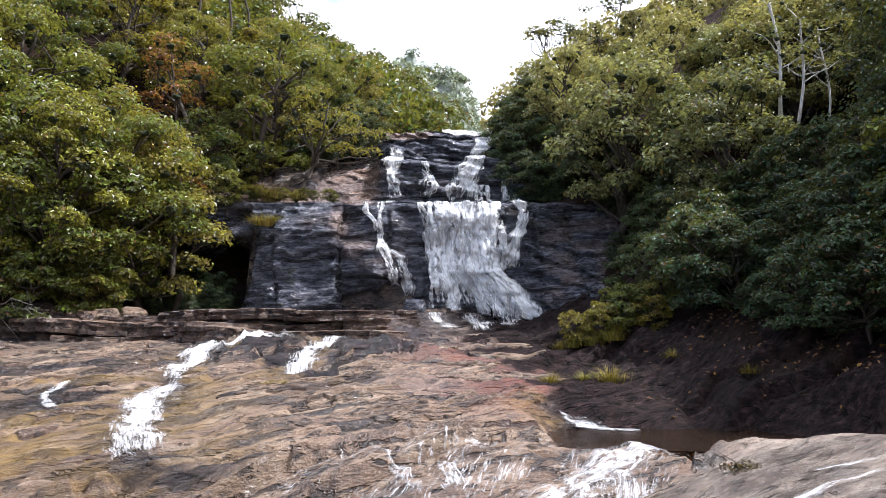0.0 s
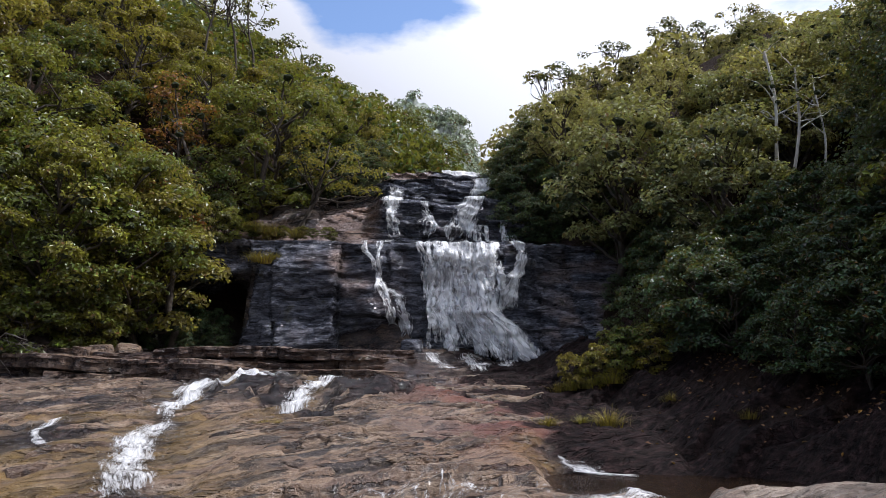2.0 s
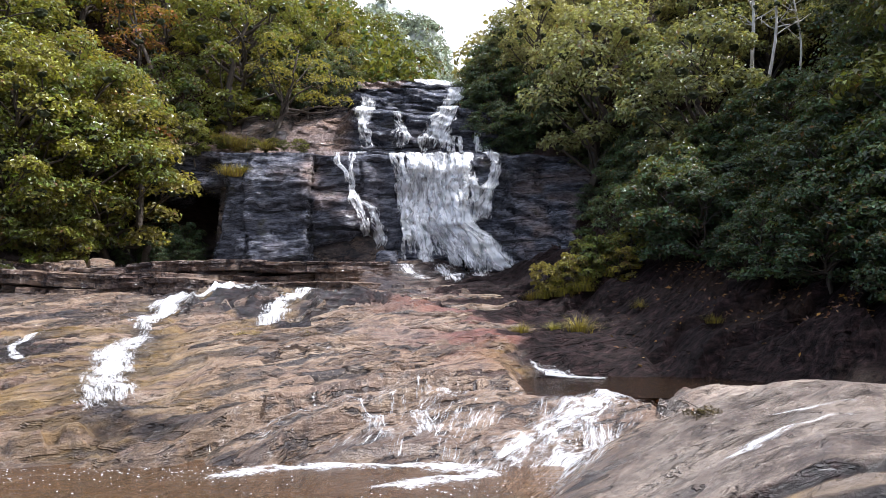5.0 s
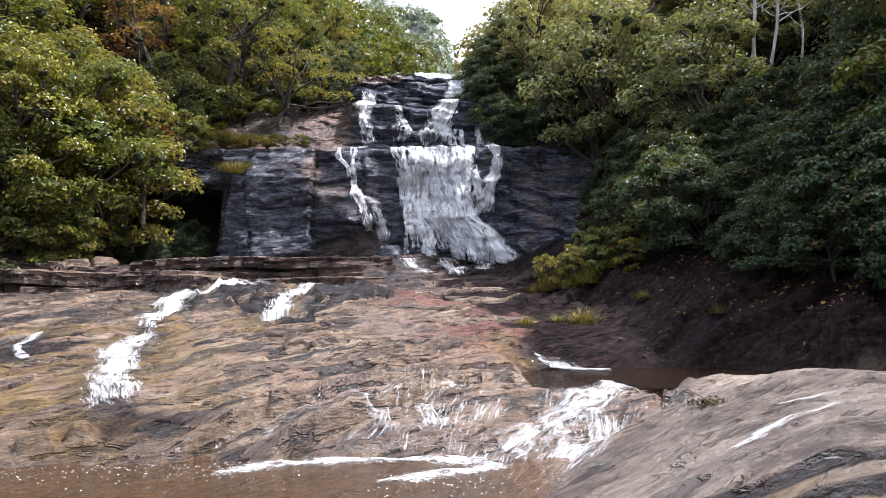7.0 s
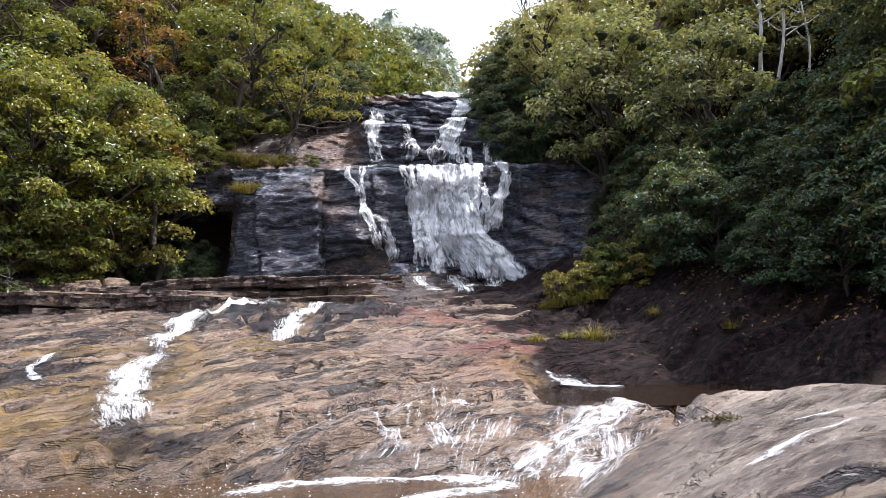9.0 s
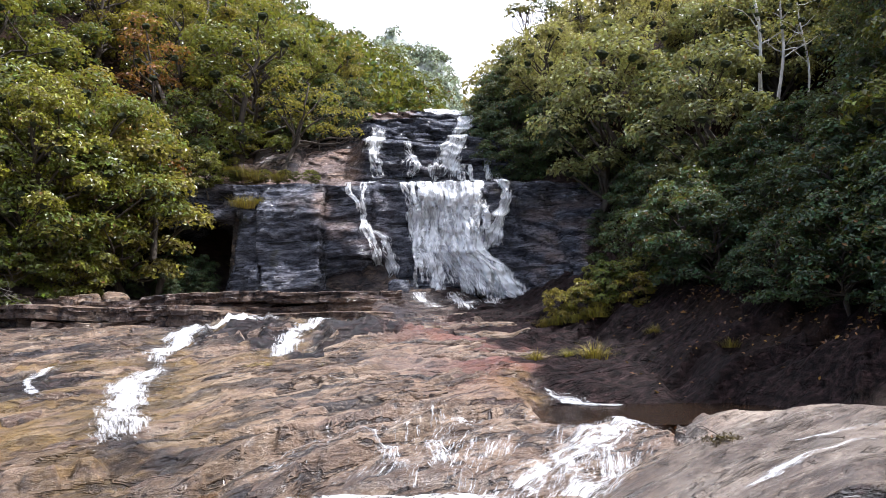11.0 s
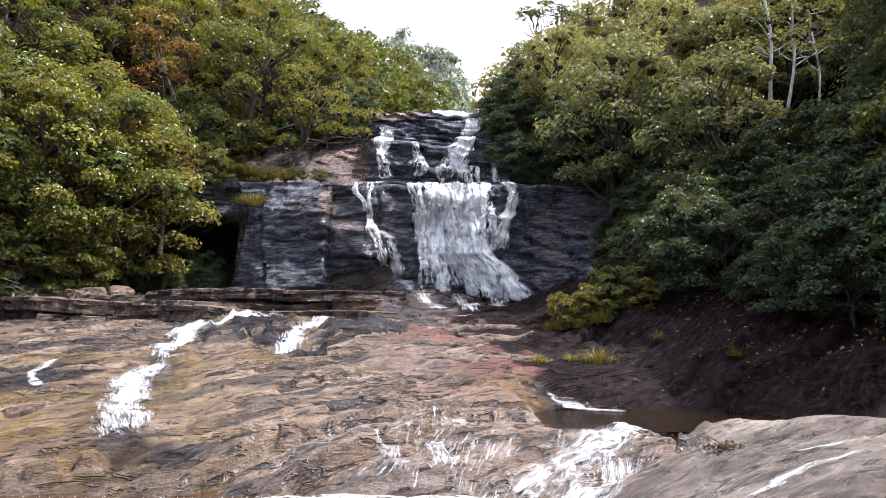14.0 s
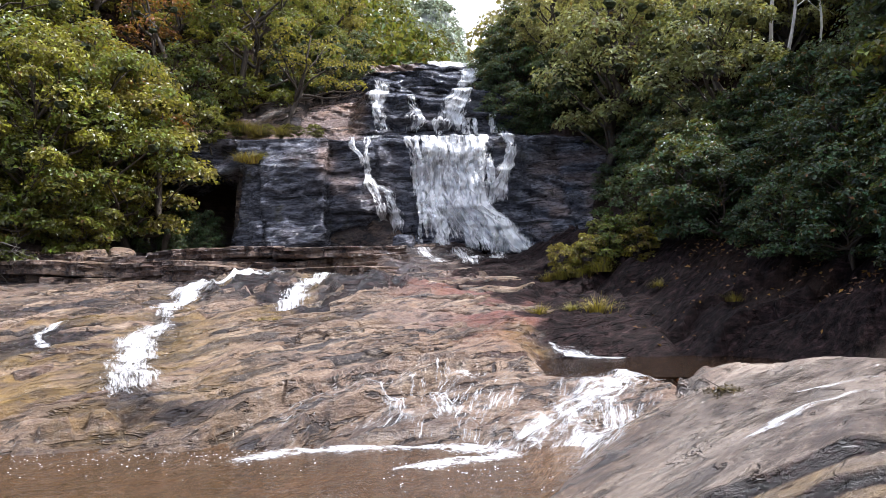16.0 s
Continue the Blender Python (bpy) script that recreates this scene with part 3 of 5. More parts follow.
# ---------------------------------------------------------------- mesh helpers
def mesh_from(name, verts, faces, material=None, smooth=True, values=None, uv=None):
    """Mesh from arrays: verts (n, 3), faces (m, 3 or 4); values: point attributes; uv: one pair a vertex."""
    verts, faces = np.asarray(verts, np.float32), np.asarray(faces, np.int32)
    me = bpy.data.meshes.new(name)
    k = faces.shape[1]
    me.vertices.add(len(verts))
    me.vertices.foreach_set("co", verts.ravel())
    me.loops.add(faces.size)
    me.loops.foreach_set("vertex_index", faces.ravel())
    me.polygons.add(len(faces))
    me.polygons.foreach_set("loop_start", np.arange(0, faces.size, k, dtype=np.int32))
    me.polygons.foreach_set("loop_total", np.full(len(faces), k, np.int32))
    me.polygons.foreach_set("use_smooth", np.full(len(faces), smooth))
    for key, v in (values or {}).items():
        me.attributes.new(key, "FLOAT", "POINT").data.foreach_set("value", np.asarray(v, np.float32).ravel())
    if uv is not None:
        me.uv_layers.new(name="flow").data.foreach_set("uv", np.asarray(uv, np.float32)[faces.ravel()].ravel())
    if material:
        me.materials.append(material)
    me.update(calc_edges=True)
    me.validate()
    return me


def grid_faces(rows, cols):
    i = np.arange((rows - 1) * cols).reshape(rows - 1, cols)[:, :-1].ravel()
    return np.stack([i, i + 1, i + cols + 1, i + cols], 1)


def part(name, mesh, parent, label=""):
    ob = new(name, mesh)
    ob.parent = parent
    return tagged(ob, label)


def tube(points, radii, sides=6):
    """A tapered round limb along points."""
    points, radii = np.asarray(points, float), np.asarray(radii, float)
    d = np.gradient(points, axis=0)
    d /= np.linalg.norm(d, axis=1)[:, None] + 1e-9
    ref = np.where(np.abs(d[:, 2:3]) > 0.9, [[1.0, 0, 0]], [[0, 0, 1.0]])
    a = np.cross(d, ref)
    a /= np.linalg.norm(a, axis=1)[:, None] + 1e-9
    b = np.cross(d, a)
    ang = np.linspace(0, 2 * np.pi, sides, endpoint=False)
    ring = a[:, None] * np.cos(ang)[None, :, None] + b[:, None] * np.sin(ang)[None, :, None]
    v = (points[:, None] + ring * radii[:, None, None]).reshape(-1, 3)
    f = []
    for r in range(len(points) - 1):
        for s in range(sides):
            f.append((r * sides + s, r * sides + (s + 1) % sides, (r + 1) * sides + (s + 1) % sides, (r + 1) * sides + s))
    return v, np.array(f)


def merge(pieces):
    v, f, n = [], [], 0
    for a, b in pieces:
        v.append(a), f.append(np.asarray(b) + n)
        n += len(a)
    return np.concatenate(v), np.concatenate(f)


def leaves(at, normal, length, rng, width=0.5):
    """Folded leaves, two triangles each."""
    n = len(at)
    normal = normal / (np.linalg.norm(normal, axis=1)[:, None] + 1e-9)
    a = np.cross(normal, rng.normal(size=(n, 3)))
    a /= np.linalg.norm(a, axis=1)[:, None] + 1e-9
    b = np.cross(normal, a)
    ln = length[:, None]
    base, tip = at - a * ln * 0.5, at + a * ln * 0.5 - normal * ln * 0.18
    left, right = at + b * ln * width * 0.5 + normal * ln * 0.10, at - b * ln * width * 0.5 + normal * ln * 0.10
    v = np.stack([base, left, tip, right], 1).reshape(-1, 3)
    i = np.arange(n)[:, None] * 4
    f = np.concatenate([i + [[0, 3, 2]], i + [[0, 2, 1]]], 1).reshape(-1, 3)
    return v, f


# ---------------------------------------------------------------- rock, water
def to_line(x, y, line):
    """Distance in plan to a run of points."""
    best = np.full(np.shape(x), 1e9)
    for (ax, ay), (bx, by) in zip(line[:-1], line[1:]):
        dx, dy = bx - ax, by - ay
        k = np.clip(((x - ax) * dx + (y - ay) * dy) / (dx * dx + dy * dy + 1e-9), 0, 1)
        best = np.minimum(best, np.hypot(x - ax - k * dx, y - ay - k * dy))
    return best


STREAM_LEFT = [(-4.6, 23.6), (-5.6, 22.9), (-6.83, 22.2), (-7.5, 21.6), (-7.33, 19.7), (-6.84, 17.5), (-6.39, 16.0), (-6.03, 14.3), (-5.66, 13.0), (-5.2, 12.0), (-4.8, 11.5)]
STREAM_MID = [(-3.3, 23.9), (-3.75, 22.6), (-3.85, 21.6), (-3.95, 20.6), (-3.95, 19.2), (-3.75, 18.1)]
STREAM_EDGE = [(-9.3, 17.9), (-9.2, 16.9), (-8.95, 16.0), (-8.4, 15.05), (-7.9, 14.4)]
CASCADE_A = [(4.2, 12.3), (3.4, 11.9), (2.7, 11.3), (2.1, 10.85), (1.55, 10.3), (1.0, 9.75)]
CASCADE_B = [(3.1, 11.3), (2.6, 10.4), (2.0, 9.7), (1.5, 9.1), (1.3, 8.6)]
CASCADE_C = [(-1.2, 11.7), (-0.7, 11.0), (-0.6, 10.35)]
CASCADE_D = [(0.3, 12.0), (0.1, 11.1), (0.25, 10.3)]
FOOT_A = [(-0.4, 31.2), (-0.2, 29.6), (0.2, 28.2), (0.5, 27.2)]
FOOT_B = [(1.2, 31.0), (1.3, 29.6), (1.5, 28.4), (1.6, 27.4)]
FOOT_C = [(2.9, 30.8), (2.8, 29.8), (2.6, 28.8)]
INFLOW = [(2.3, 14.7), (2.8, 14.45), (3.4, 14.2), (4.0, 14.0)]
SHEEN_A = [(5.9, 9.2), (5.2, 8.9), (4.6, 8.9)]
SHEEN_B = [(5.5, 8.5), (4.5, 8.2), (3.9, 7.9), (3.3, 7.6)]
FOAM_FAR = [(-3.0, 9.3), (-2.55, 9.6), (-2.0, 9.85), (-1.4, 10.02), (-0.7, 10.08), (-0.1, 10.03), (0.5, 9.92), (1.05, 9.75)]
FOAM_NEAR = [(-0.75, 8.9), (-0.2, 9.02), (0.3, 9.18), (0.75, 9.42), (1.15, 9.75)]

rows_y = np.concatenate([[-400, -200, -100, -60, -30, -15, -8, -4, -1, 1.5, 3, 4], np.arange(4.8, 6.0, 0.05), np.arange(6.0, 7.6, 0.018), np.arange(7.6, 12, 0.03),
                         np.arange(12, 24, 0.072), np.arange(24, 26.8, 0.08), np.arange(26.8, 34, 0.12), np.arange(34, 50, 0.4), np.geomspace(52, 900, 40)])
mid_c = np.linspace(-0.74, 0.74, 350)
out_c = 0.74 + np.geomspace(0.01, 14, 22)
cols_c = np.concatenate([-out_c[::-1], mid_c, out_c])
gy, gc = np.meshgrid(rows_y, cols_c, indexing="ij")
gx = gc * np.sqrt(gy * gy + 9)
gz = ground_z(gx, gy)
outside = np.maximum(edge_left(gy) - gx, gx - edge_right(gy))
wet = np.zeros_like(gx)
algae = np.zeros_like(gx)
for line, w in ((STREAM_LEFT, 1.0), (STREAM_MID, 0.9), (STREAM_EDGE, 0.7), (INFLOW, 0.6)):
    dist = to_line(gx, gy, line)
    wet = np.maximum(wet, 0.95 * np.exp(-(dist / (0.7 * w)) ** 2))
    algae = np.maximum(algae, np.exp(-(dist / (1.5 * w)) ** 2))
# ledge and its foot: damp, raised to stand for shaded step faces
wet = np.maximum(wet, ramp(gy, 21.5, 24.6) * 0.97 * ramp(-gx, -2.5, 1.0))
wet = np.maximum(wet, 0.9 * np.exp(-(((gx + 5.6) / 1.9) ** 2 + ((gy - 22.3) / 1.4) ** 2)))
wet = np.maximum(wet, 0.9 * np.exp(-(((gx + 2.3) / 1.3) ** 2 + ((gy - 20.4) / 1.5) ** 2)))
# flank darkened: its dark rock and the trees' shade, both put into the colour
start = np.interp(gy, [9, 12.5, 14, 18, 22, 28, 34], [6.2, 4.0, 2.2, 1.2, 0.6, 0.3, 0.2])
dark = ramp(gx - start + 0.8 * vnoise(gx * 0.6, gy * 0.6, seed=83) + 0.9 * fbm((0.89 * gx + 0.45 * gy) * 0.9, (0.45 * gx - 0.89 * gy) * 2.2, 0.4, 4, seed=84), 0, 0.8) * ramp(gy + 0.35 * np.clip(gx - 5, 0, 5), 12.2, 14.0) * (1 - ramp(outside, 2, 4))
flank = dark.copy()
# crevice insides darkened: their shade put into the colour
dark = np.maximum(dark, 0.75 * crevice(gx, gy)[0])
blot = ramp(fbm((0.89 * gx + 0.45 * gy) * 0.8, (0.45 * gx - 0.89 * gy) * 1.9, 0.4, 4, seed=89), -0.45, -0.05)
for cx, cy, rx, ry, deep in ((-4.3, 11.25, 1.2, 0.36, 0.8), (-6.1, 21.6, 1.6, 1.5, 0.97), (-2.6, 17.6, 0.9, 1.5, 0.95), (-1.9, 20.3, 1.2, 1.3, 0.9), (-8.7, 16.0, 1.2, 1.5, 0.85)):
    dark = np.maximum(dark, deep * blot * ramp(1.5 - np.hypot((gx - cx) / rx, (gy - cy) / ry), 0, 0.8))
# dark lines along the two step faces: shade put into the colour
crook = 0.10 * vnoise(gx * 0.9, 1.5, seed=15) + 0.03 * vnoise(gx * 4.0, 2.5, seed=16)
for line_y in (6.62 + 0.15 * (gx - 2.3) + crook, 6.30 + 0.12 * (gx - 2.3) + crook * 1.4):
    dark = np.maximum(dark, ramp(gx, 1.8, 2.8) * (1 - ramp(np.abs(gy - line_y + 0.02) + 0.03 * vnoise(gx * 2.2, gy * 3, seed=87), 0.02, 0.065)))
for cx, cy, rx, ry in ((-5.2, 21.6, 1.5, 1.5), (-4.6, 20.0, 0.7, 0.8), (-2.6, 17.9, 0.9, 0.9), (-2.2, 19.8, 1.2, 1.6), (-8.6, 16.3, 0.9, 1.3)):
    edge = np.hypot((gx - cx) / rx, (gy - cy) / ry) + 0.45 * fbm(gx * 1.4, gy * 1.4, 0.6, 3, seed=94)
    dark = np.maximum(dark, 0.9 * (1 - ramp(edge, 0.75, 1.1)))
    wet = np.maximum(wet, 1 - ramp(edge, 0.8, 1.3))
wet = np.maximum(wet, 0.35 * dark)
wet = np.maximum(wet, 0.9 * np.exp(-((gx + 4.3 + 1.4 * (gy - 11)) / 1.7) ** 2 - ((gy - 11.1) / 0.55) ** 2))
wet = np.maximum(wet, 0.55 * ramp(-gy, -10.9, -10.2))
wet = np.maximum(wet, 0.2 * np.exp(-to_line(gx, gy, [(-1.3, 11.2), (1.5, 11.3), (3.4, 11.9)]) ** 2 / 0.5))
wet = np.maximum(wet, 0.85 * ramp(-gx, 5.0, 7.5) * ramp(gy, 15.5, 18.5) * ramp(fbm(gx * 0.35, gy * 0.45, 0.2, 3, seed=85), -0.35, 0.35))
wet *= 1 - ramp(outside, 1, 3)
algae = np.maximum(algae, 0.8 * ramp(-gx, 5.0, 7.0) * ramp(gy, 14, 16) * (1 - ramp(gy, 21, 23)) * ramp(fbm(gx * 0.5, gy * 0.5, 0.7, 3, seed=86), -0.2, 0.4))
algae = np.maximum(algae * 0.9, 0.9 * ramp(-gx, 5.6, 7.5) * ramp(-gy, -14.5, -12.0) * ramp(gy, 10, 10.6))
algae *= 1 - ramp(gx - start, 0, 1.5)
# below the step: brown of shaded rock put in through the same mask
algae = np.maximum(algae, 0.6 * ramp(gx, 1.9, 2.9) * ramp(gy, 3.5, 5.0) * (1 - ramp(gy - (6.62 + 0.15 * (gx - 2.3) + crook), -0.02, 0.02)))
red = np.maximum(np.exp(-(((gx + 0.2) / 1.5) ** 2 + ((gy - 21.2) / 2.4) ** 2)), 0.8 * np.exp(-(((gx - 1.3) / 1.1) ** 2 + ((gy - 15.3) / 1.6) ** 2)))
red = np.maximum(red, 0.95 * ramp(gx, -0.9, 0.8) * (1 - ramp(gx, 3.0, 4.5)) * ramp(gy, 13.5, 15.5) * (1 - ramp(gy, 24, 26)) * ramp(fbm(gx * 0.5, gy * 0.9, 0.3, 4, seed=92), -0.6, 0.1))
red = np.maximum(red, 0.22 * ramp(gy, 24.3, 24.9) * ramp(-gx, -0.5, 1) * (1 - ramp(gy, 28, 30)))
# whaleback paler: pale rock, with its wet sheen put into the colour
pale = ramp((gx - 1.6) * 0.83 - (gy - 7.8) * 0.56, -0.2, 0.8) * (1 - ramp(gy, 11.0, 12.2)) * (1 - dark)
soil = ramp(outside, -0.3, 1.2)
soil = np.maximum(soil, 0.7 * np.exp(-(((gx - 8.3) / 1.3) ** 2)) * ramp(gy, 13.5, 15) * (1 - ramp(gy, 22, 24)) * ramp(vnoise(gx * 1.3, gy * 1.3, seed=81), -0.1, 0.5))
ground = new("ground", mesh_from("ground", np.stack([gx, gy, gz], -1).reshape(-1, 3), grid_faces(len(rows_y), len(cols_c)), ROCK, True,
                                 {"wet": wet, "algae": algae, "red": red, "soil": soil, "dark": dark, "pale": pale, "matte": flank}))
tagged(ground, "bare pinkish-brown bedded rock slope with wet dark streaks", "ground", kind="structure")

# the stepped face of the falls
levels = []
for z0, z1, y0, y1 in zip(FACE_Z[:-1], FACE_Z[1:], FACE_Y[:-1], FACE_Y[1:]):
    levels.append(np.linspace(z0, z1, max(3, int(math.hypot(z1 - z0, y1 - y0) / 0.085)), endpoint=False))
levels = np.concatenate(levels + [[FACE_Z[-1]]])
fz, fx = np.meshgrid(levels, np.linspace(-16.5, 8.5, 330), indexing="ij")
fy = face_y(fx, fz)
fz2 = fz + 0.10 * fbm(fx * 0.7, fz * 2, 5.0, 3, seed=90) + 0.5 * ramp(-fx, 6.5, 10) * ramp(fz, 9, 9.6)
face_red = ramp(-fx, 3.0, 4.2) * ramp(fz, 8.9, 9.4) * (1 - ramp(fz, 12.4, 13))
face_red = np.maximum(face_red, 0.75 * np.exp(-((fx + 3.9) / 1.1) ** 2 - ((fz - 6.4) / 0.5) ** 2) * ramp(vnoise(fx * 1.6, fz * 2.4, seed=91), -0.5, 0.3))
face_red = np.maximum(face_red, 0.7 * np.exp(-((fx + 5.05) / 0.35) ** 2 - ((fz - 8.0) / 0.9) ** 2))
face_red = face_red * (0.55 + 0.45 * ramp(fbm(fx * 0.8, fz * 1.6, 0.2, 3, seed=98), -0.3, 0.3))
face_red = np.maximum(face_red, 0.35 * ramp(fx, 4.2, 5.6) * (1 - ramp(fz, 7.5, 9)) * ramp(vnoise(fx * 1.2, fz * 1.8, seed=99), -0.5, 0.5))
face_red = np.maximum(face_red, 0.7 * ramp(fz, 14.2, 14.8) * ramp(-fx, 0.3, 1.2))
rock_face = new("rock_face", mesh_from("rock_face", np.stack([fx, fy, fz2], -1).reshape(-1, 3), grid_faces(len(levels), 330), CLIFF, True, {"red": face_red}))
tagged(rock_face, "tall dark wet stepped rock face with horizontal beds", "cliff", kind="structure")


def plate_course(name, x0, x1, front, z_top, thick, back, seed, lean=0.0):
    """One thick bed of the ledge, with a broken, undercut front and a worn upper edge."""
    x = np.linspace(x0, x1, int((x1 - x0) / 0.085))
    cell, bit = np.floor(x / 4.6 + 0.5 * vnoise(x * 0.7, seed, seed=seed)), np.floor(x / 0.8 + 0.3 * vnoise(x * 1.1, seed, seed=seed + 1))
    f = front + 1.0 * (lattice(cell, cell * 0 + seed, cell * 0, 6) - 0.5) + 0.12 * (lattice(bit, bit * 0 + seed, bit * 0, 8) - 0.5) + 0.35 * vnoise(x * 0.3, seed * 1.3, seed=5) + 0.06 * vnoise(x * 4, seed, seed=9)
    f = f + 1.6 * ramp(x, x1 - 2.0, x1) + lean * x + 0.16 * fbm(x * 1.6, seed * 0.3, 0.4, 4, seed=seed + 6)
    split = np.abs(np.diff(bit, append=bit[-1])) > 0
    f = f + np.where(split, 0.03, 0.0)
    top = z_top + 0.20 * vnoise(x * 0.35, seed, seed=seed + 2) + 0.20 * (lattice(cell, cell * 0 + seed, cell * 0, 16) - 0.5) + 0.03 * (lattice(bit, bit * 0 + seed, bit * 0, 18) - 0.5)
    prof = [(back, 0.02), (0.9, 0.01), (0.45, 0.0), (0.2, 0.0), (0.06, 0.0), (0.015, -0.012), (0.0, -0.03), (0.0, -0.30 * thick), (0.07, -0.34 * thick), (0.06, -0.58 * thick), (-0.05, -0.62 * thick), (-0.03, -0.92 * thick), (0.16, -thick), (0.5, -thick)]
    rows = []
    for k, (dy, dz) in enumerate(prof):
        y = f + dy + (0.10 * fbm(x * 1.9, k * 0.7, 0.2, 4, seed=seed + 3) if k > 2 else 0)
        z = top + dz + (0.022 * fbm(x * 2.3, y * 2.3, 0.3, 3, seed=seed + 4))
        rows.append(np.stack([x, y, z], 1))
    v = np.concatenate(rows)
    # bed fronts darker than tops: damp and shade put into the colour
    damp_shade = np.repeat(ramp(np.arange(len(prof)), 4, 6)[:, None], len(x), 1) * 0.55 + 0.10
    return mesh_from(name, v, grid_faces(len(prof), len(x))[:, ::-1], ROCK, False, {"wet": damp_shade.ravel(), "red": np.full(len(v), 0.12)})


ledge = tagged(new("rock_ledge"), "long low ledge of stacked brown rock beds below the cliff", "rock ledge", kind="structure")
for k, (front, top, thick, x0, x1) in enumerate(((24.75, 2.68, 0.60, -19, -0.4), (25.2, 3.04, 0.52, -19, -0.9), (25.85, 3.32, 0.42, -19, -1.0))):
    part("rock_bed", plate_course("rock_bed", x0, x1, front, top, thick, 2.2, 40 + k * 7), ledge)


def rock_plate(x, y, long, wide, thick, turn, seed):
    """A thin scale of rock left on the slab, with a broken edge."""
    r = np.random.default_rng(seed)
    n = 34
    ang = np.linspace(0, 2 * np.pi, n, endpoint=False)
    rad = 1 + 0.30 * vnoise(np.cos(ang) * 1.5, np.sin(ang) * 1.5, seed, seed=77) + 0.16 * r.normal(size=n) * 0.6
    c, s = math.cos(turn), math.sin(turn)
    v = []
    for ring, rise in ((0.0, 1.0), (0.45, 1.0), (0.8, 0.95), (0.96, 0.8), (1.0, 0.45), (1.0, -1.2)):
        a, b = np.cos(ang) * rad * ring * long / 2, np.sin(ang) * rad * ring * wide / 2
        px, py = x + a * c - b * s, y + a * s + b * c
        tilt = 0.5 + 0.5 * np.clip(-b / (wide / 2), -1, 1)
        v.append(np.stack([px, py, ground_z(px, py) + thick * (rise * tilt if rise > 0 else rise)], 1))
    f = []
    for k in range(5):
        i = np.arange(n)
        j = (i + 1) % n
        f.append(np.stack([k * n + i, (k + 1) * n + i, (k + 1) * n + j, k * n + j], 1))
    return mesh_from("rock_plate", np.concatenate(v), np.concatenate(f), ROCK, False)


plate_rng = np.random.default_rng(19)
for k in range(110):
    y = 11.0 + 12.5 * plate_rng.random() ** 0.8
    x = plate_rng.uniform(-0.62 * y, min(0.16 * y, 2.6))
    if min(to_line(x, y, STREAM_LEFT), to_line(x, y, STREAM_MID), to_line(x, y, STREAM_EDGE)) < 0.6 or (y < 12.8 and x > -1.8):
        continue
    long = plate_rng.uniform(0.6, 2.2)
    part("rock_plate", rock_plate(x, y, long, long * plate_rng.uniform(0.22, 0.45), plate_rng.uniform(0.05, 0.13), plate_rng.normal(0.47, 0.25), 900 + k), ground)


def stream_mesh(name, line, width, material, lift=0.03, flat=None, side=14, rough=0.018, seed=0):
    """A ribbon of running water laid on the rock (or on a level surface)."""
    p = np.array(line, float)
    s = np.concatenate([[0], np.cumsum(np.hypot(*np.diff(p, axis=0).T))])
    n = max(6, int(s[-1] / 0.09))
    t = np.linspace(0, s[-1], n)
    c = np.stack([np.interp(t, s, p[:, 0]), np.interp(t, s, p[:, 1])], 1)
    for k in range(3):
        c[1:-1] = (c[:-2] + c[1:-1] * 2 + c[2:]) / 4
    c = c + 0.10 * np.stack([vnoise(t * 1.1, 0.5, seed=seed + 100), vnoise(t * 1.1, 7.5, seed=seed + 101)], 1)
    d = np.gradient(c, axis=0)
    d /= np.linalg.norm(d, axis=1)[:, None]
    across = np.stack([d[:, 1], -d[:, 0]], 1)
    w = np.interp(t / s[-1], np.linspace(0, 1, len(width)), width) * (1 + 0.35 * vnoise(t * 1.4, 2.5, seed=seed + 102))
    a = np.linspace(-1, 1, side)
    x = c[:, None, 0] + across[:, None, 0] * a[None] * w[:, None] / 2
    y = c[:, None, 1] + across[:, None, 1] * a[None] * w[:, None] / 2
    hump = (1 - a[None] ** 2) * rough
    bed = ground_z(x, y)
    if flat is None:
        soft = bed.copy()
        for k in range(4):
            soft[1:-1] = (soft[:-2] + soft[1:-1] * 2 + soft[2:]) / 4
            soft[:, 1:-1] = (soft[:, :-2] + soft[:, 1:-1] * 2 + soft[:, 2:]) / 4
        bed = np.maximum(bed, soft + 0.02)
    z = (bed if flat is None else np.maximum(bed, flat) if flat > 0.1 else np.full_like(x, flat)) + lift + hump * (1 + vnoise(x * 3, y * 3, seed=seed + 103))
    ends = np.minimum(np.arange(n), np.arange(n)[::-1]) / n
    body = np.minimum(1 - 1.9 * np.abs(a[None]) ** 1.4 + 0 * x, -0.8 + 16 * ends[:, None])
    body = body + 0.18 * vnoise(x * 1.1, y * 1.1, seed=seed + 104) + 0.35 * vnoise(x * 3.4, y * 3.4, seed=seed + 105)
    uv = np.stack([a[None] * w[:, None] / 2, t[:, None] + 0 * x], -1).reshape(-1, 2)
    return mesh_from(name, np.stack([x, y, z], -1).reshape(-1, 3), grid_faces(n, side), material, True, {"body": body}, uv)


FALL_LEVEL = [2.5, 2.7, 2.9, 3.5, 4.85, 5.25, 6.7, 7.5, 9.4]
FALL_LEFT = [-0.45, -0.47, -0.48, -0.52, -0.57, -0.60, -0.64, -0.68, -1.05]
FALL_RIGHT = [5.0, 5.0, 4.95, 4.60, 3.65, 2.95, 2.80, 2.80, 2.85]


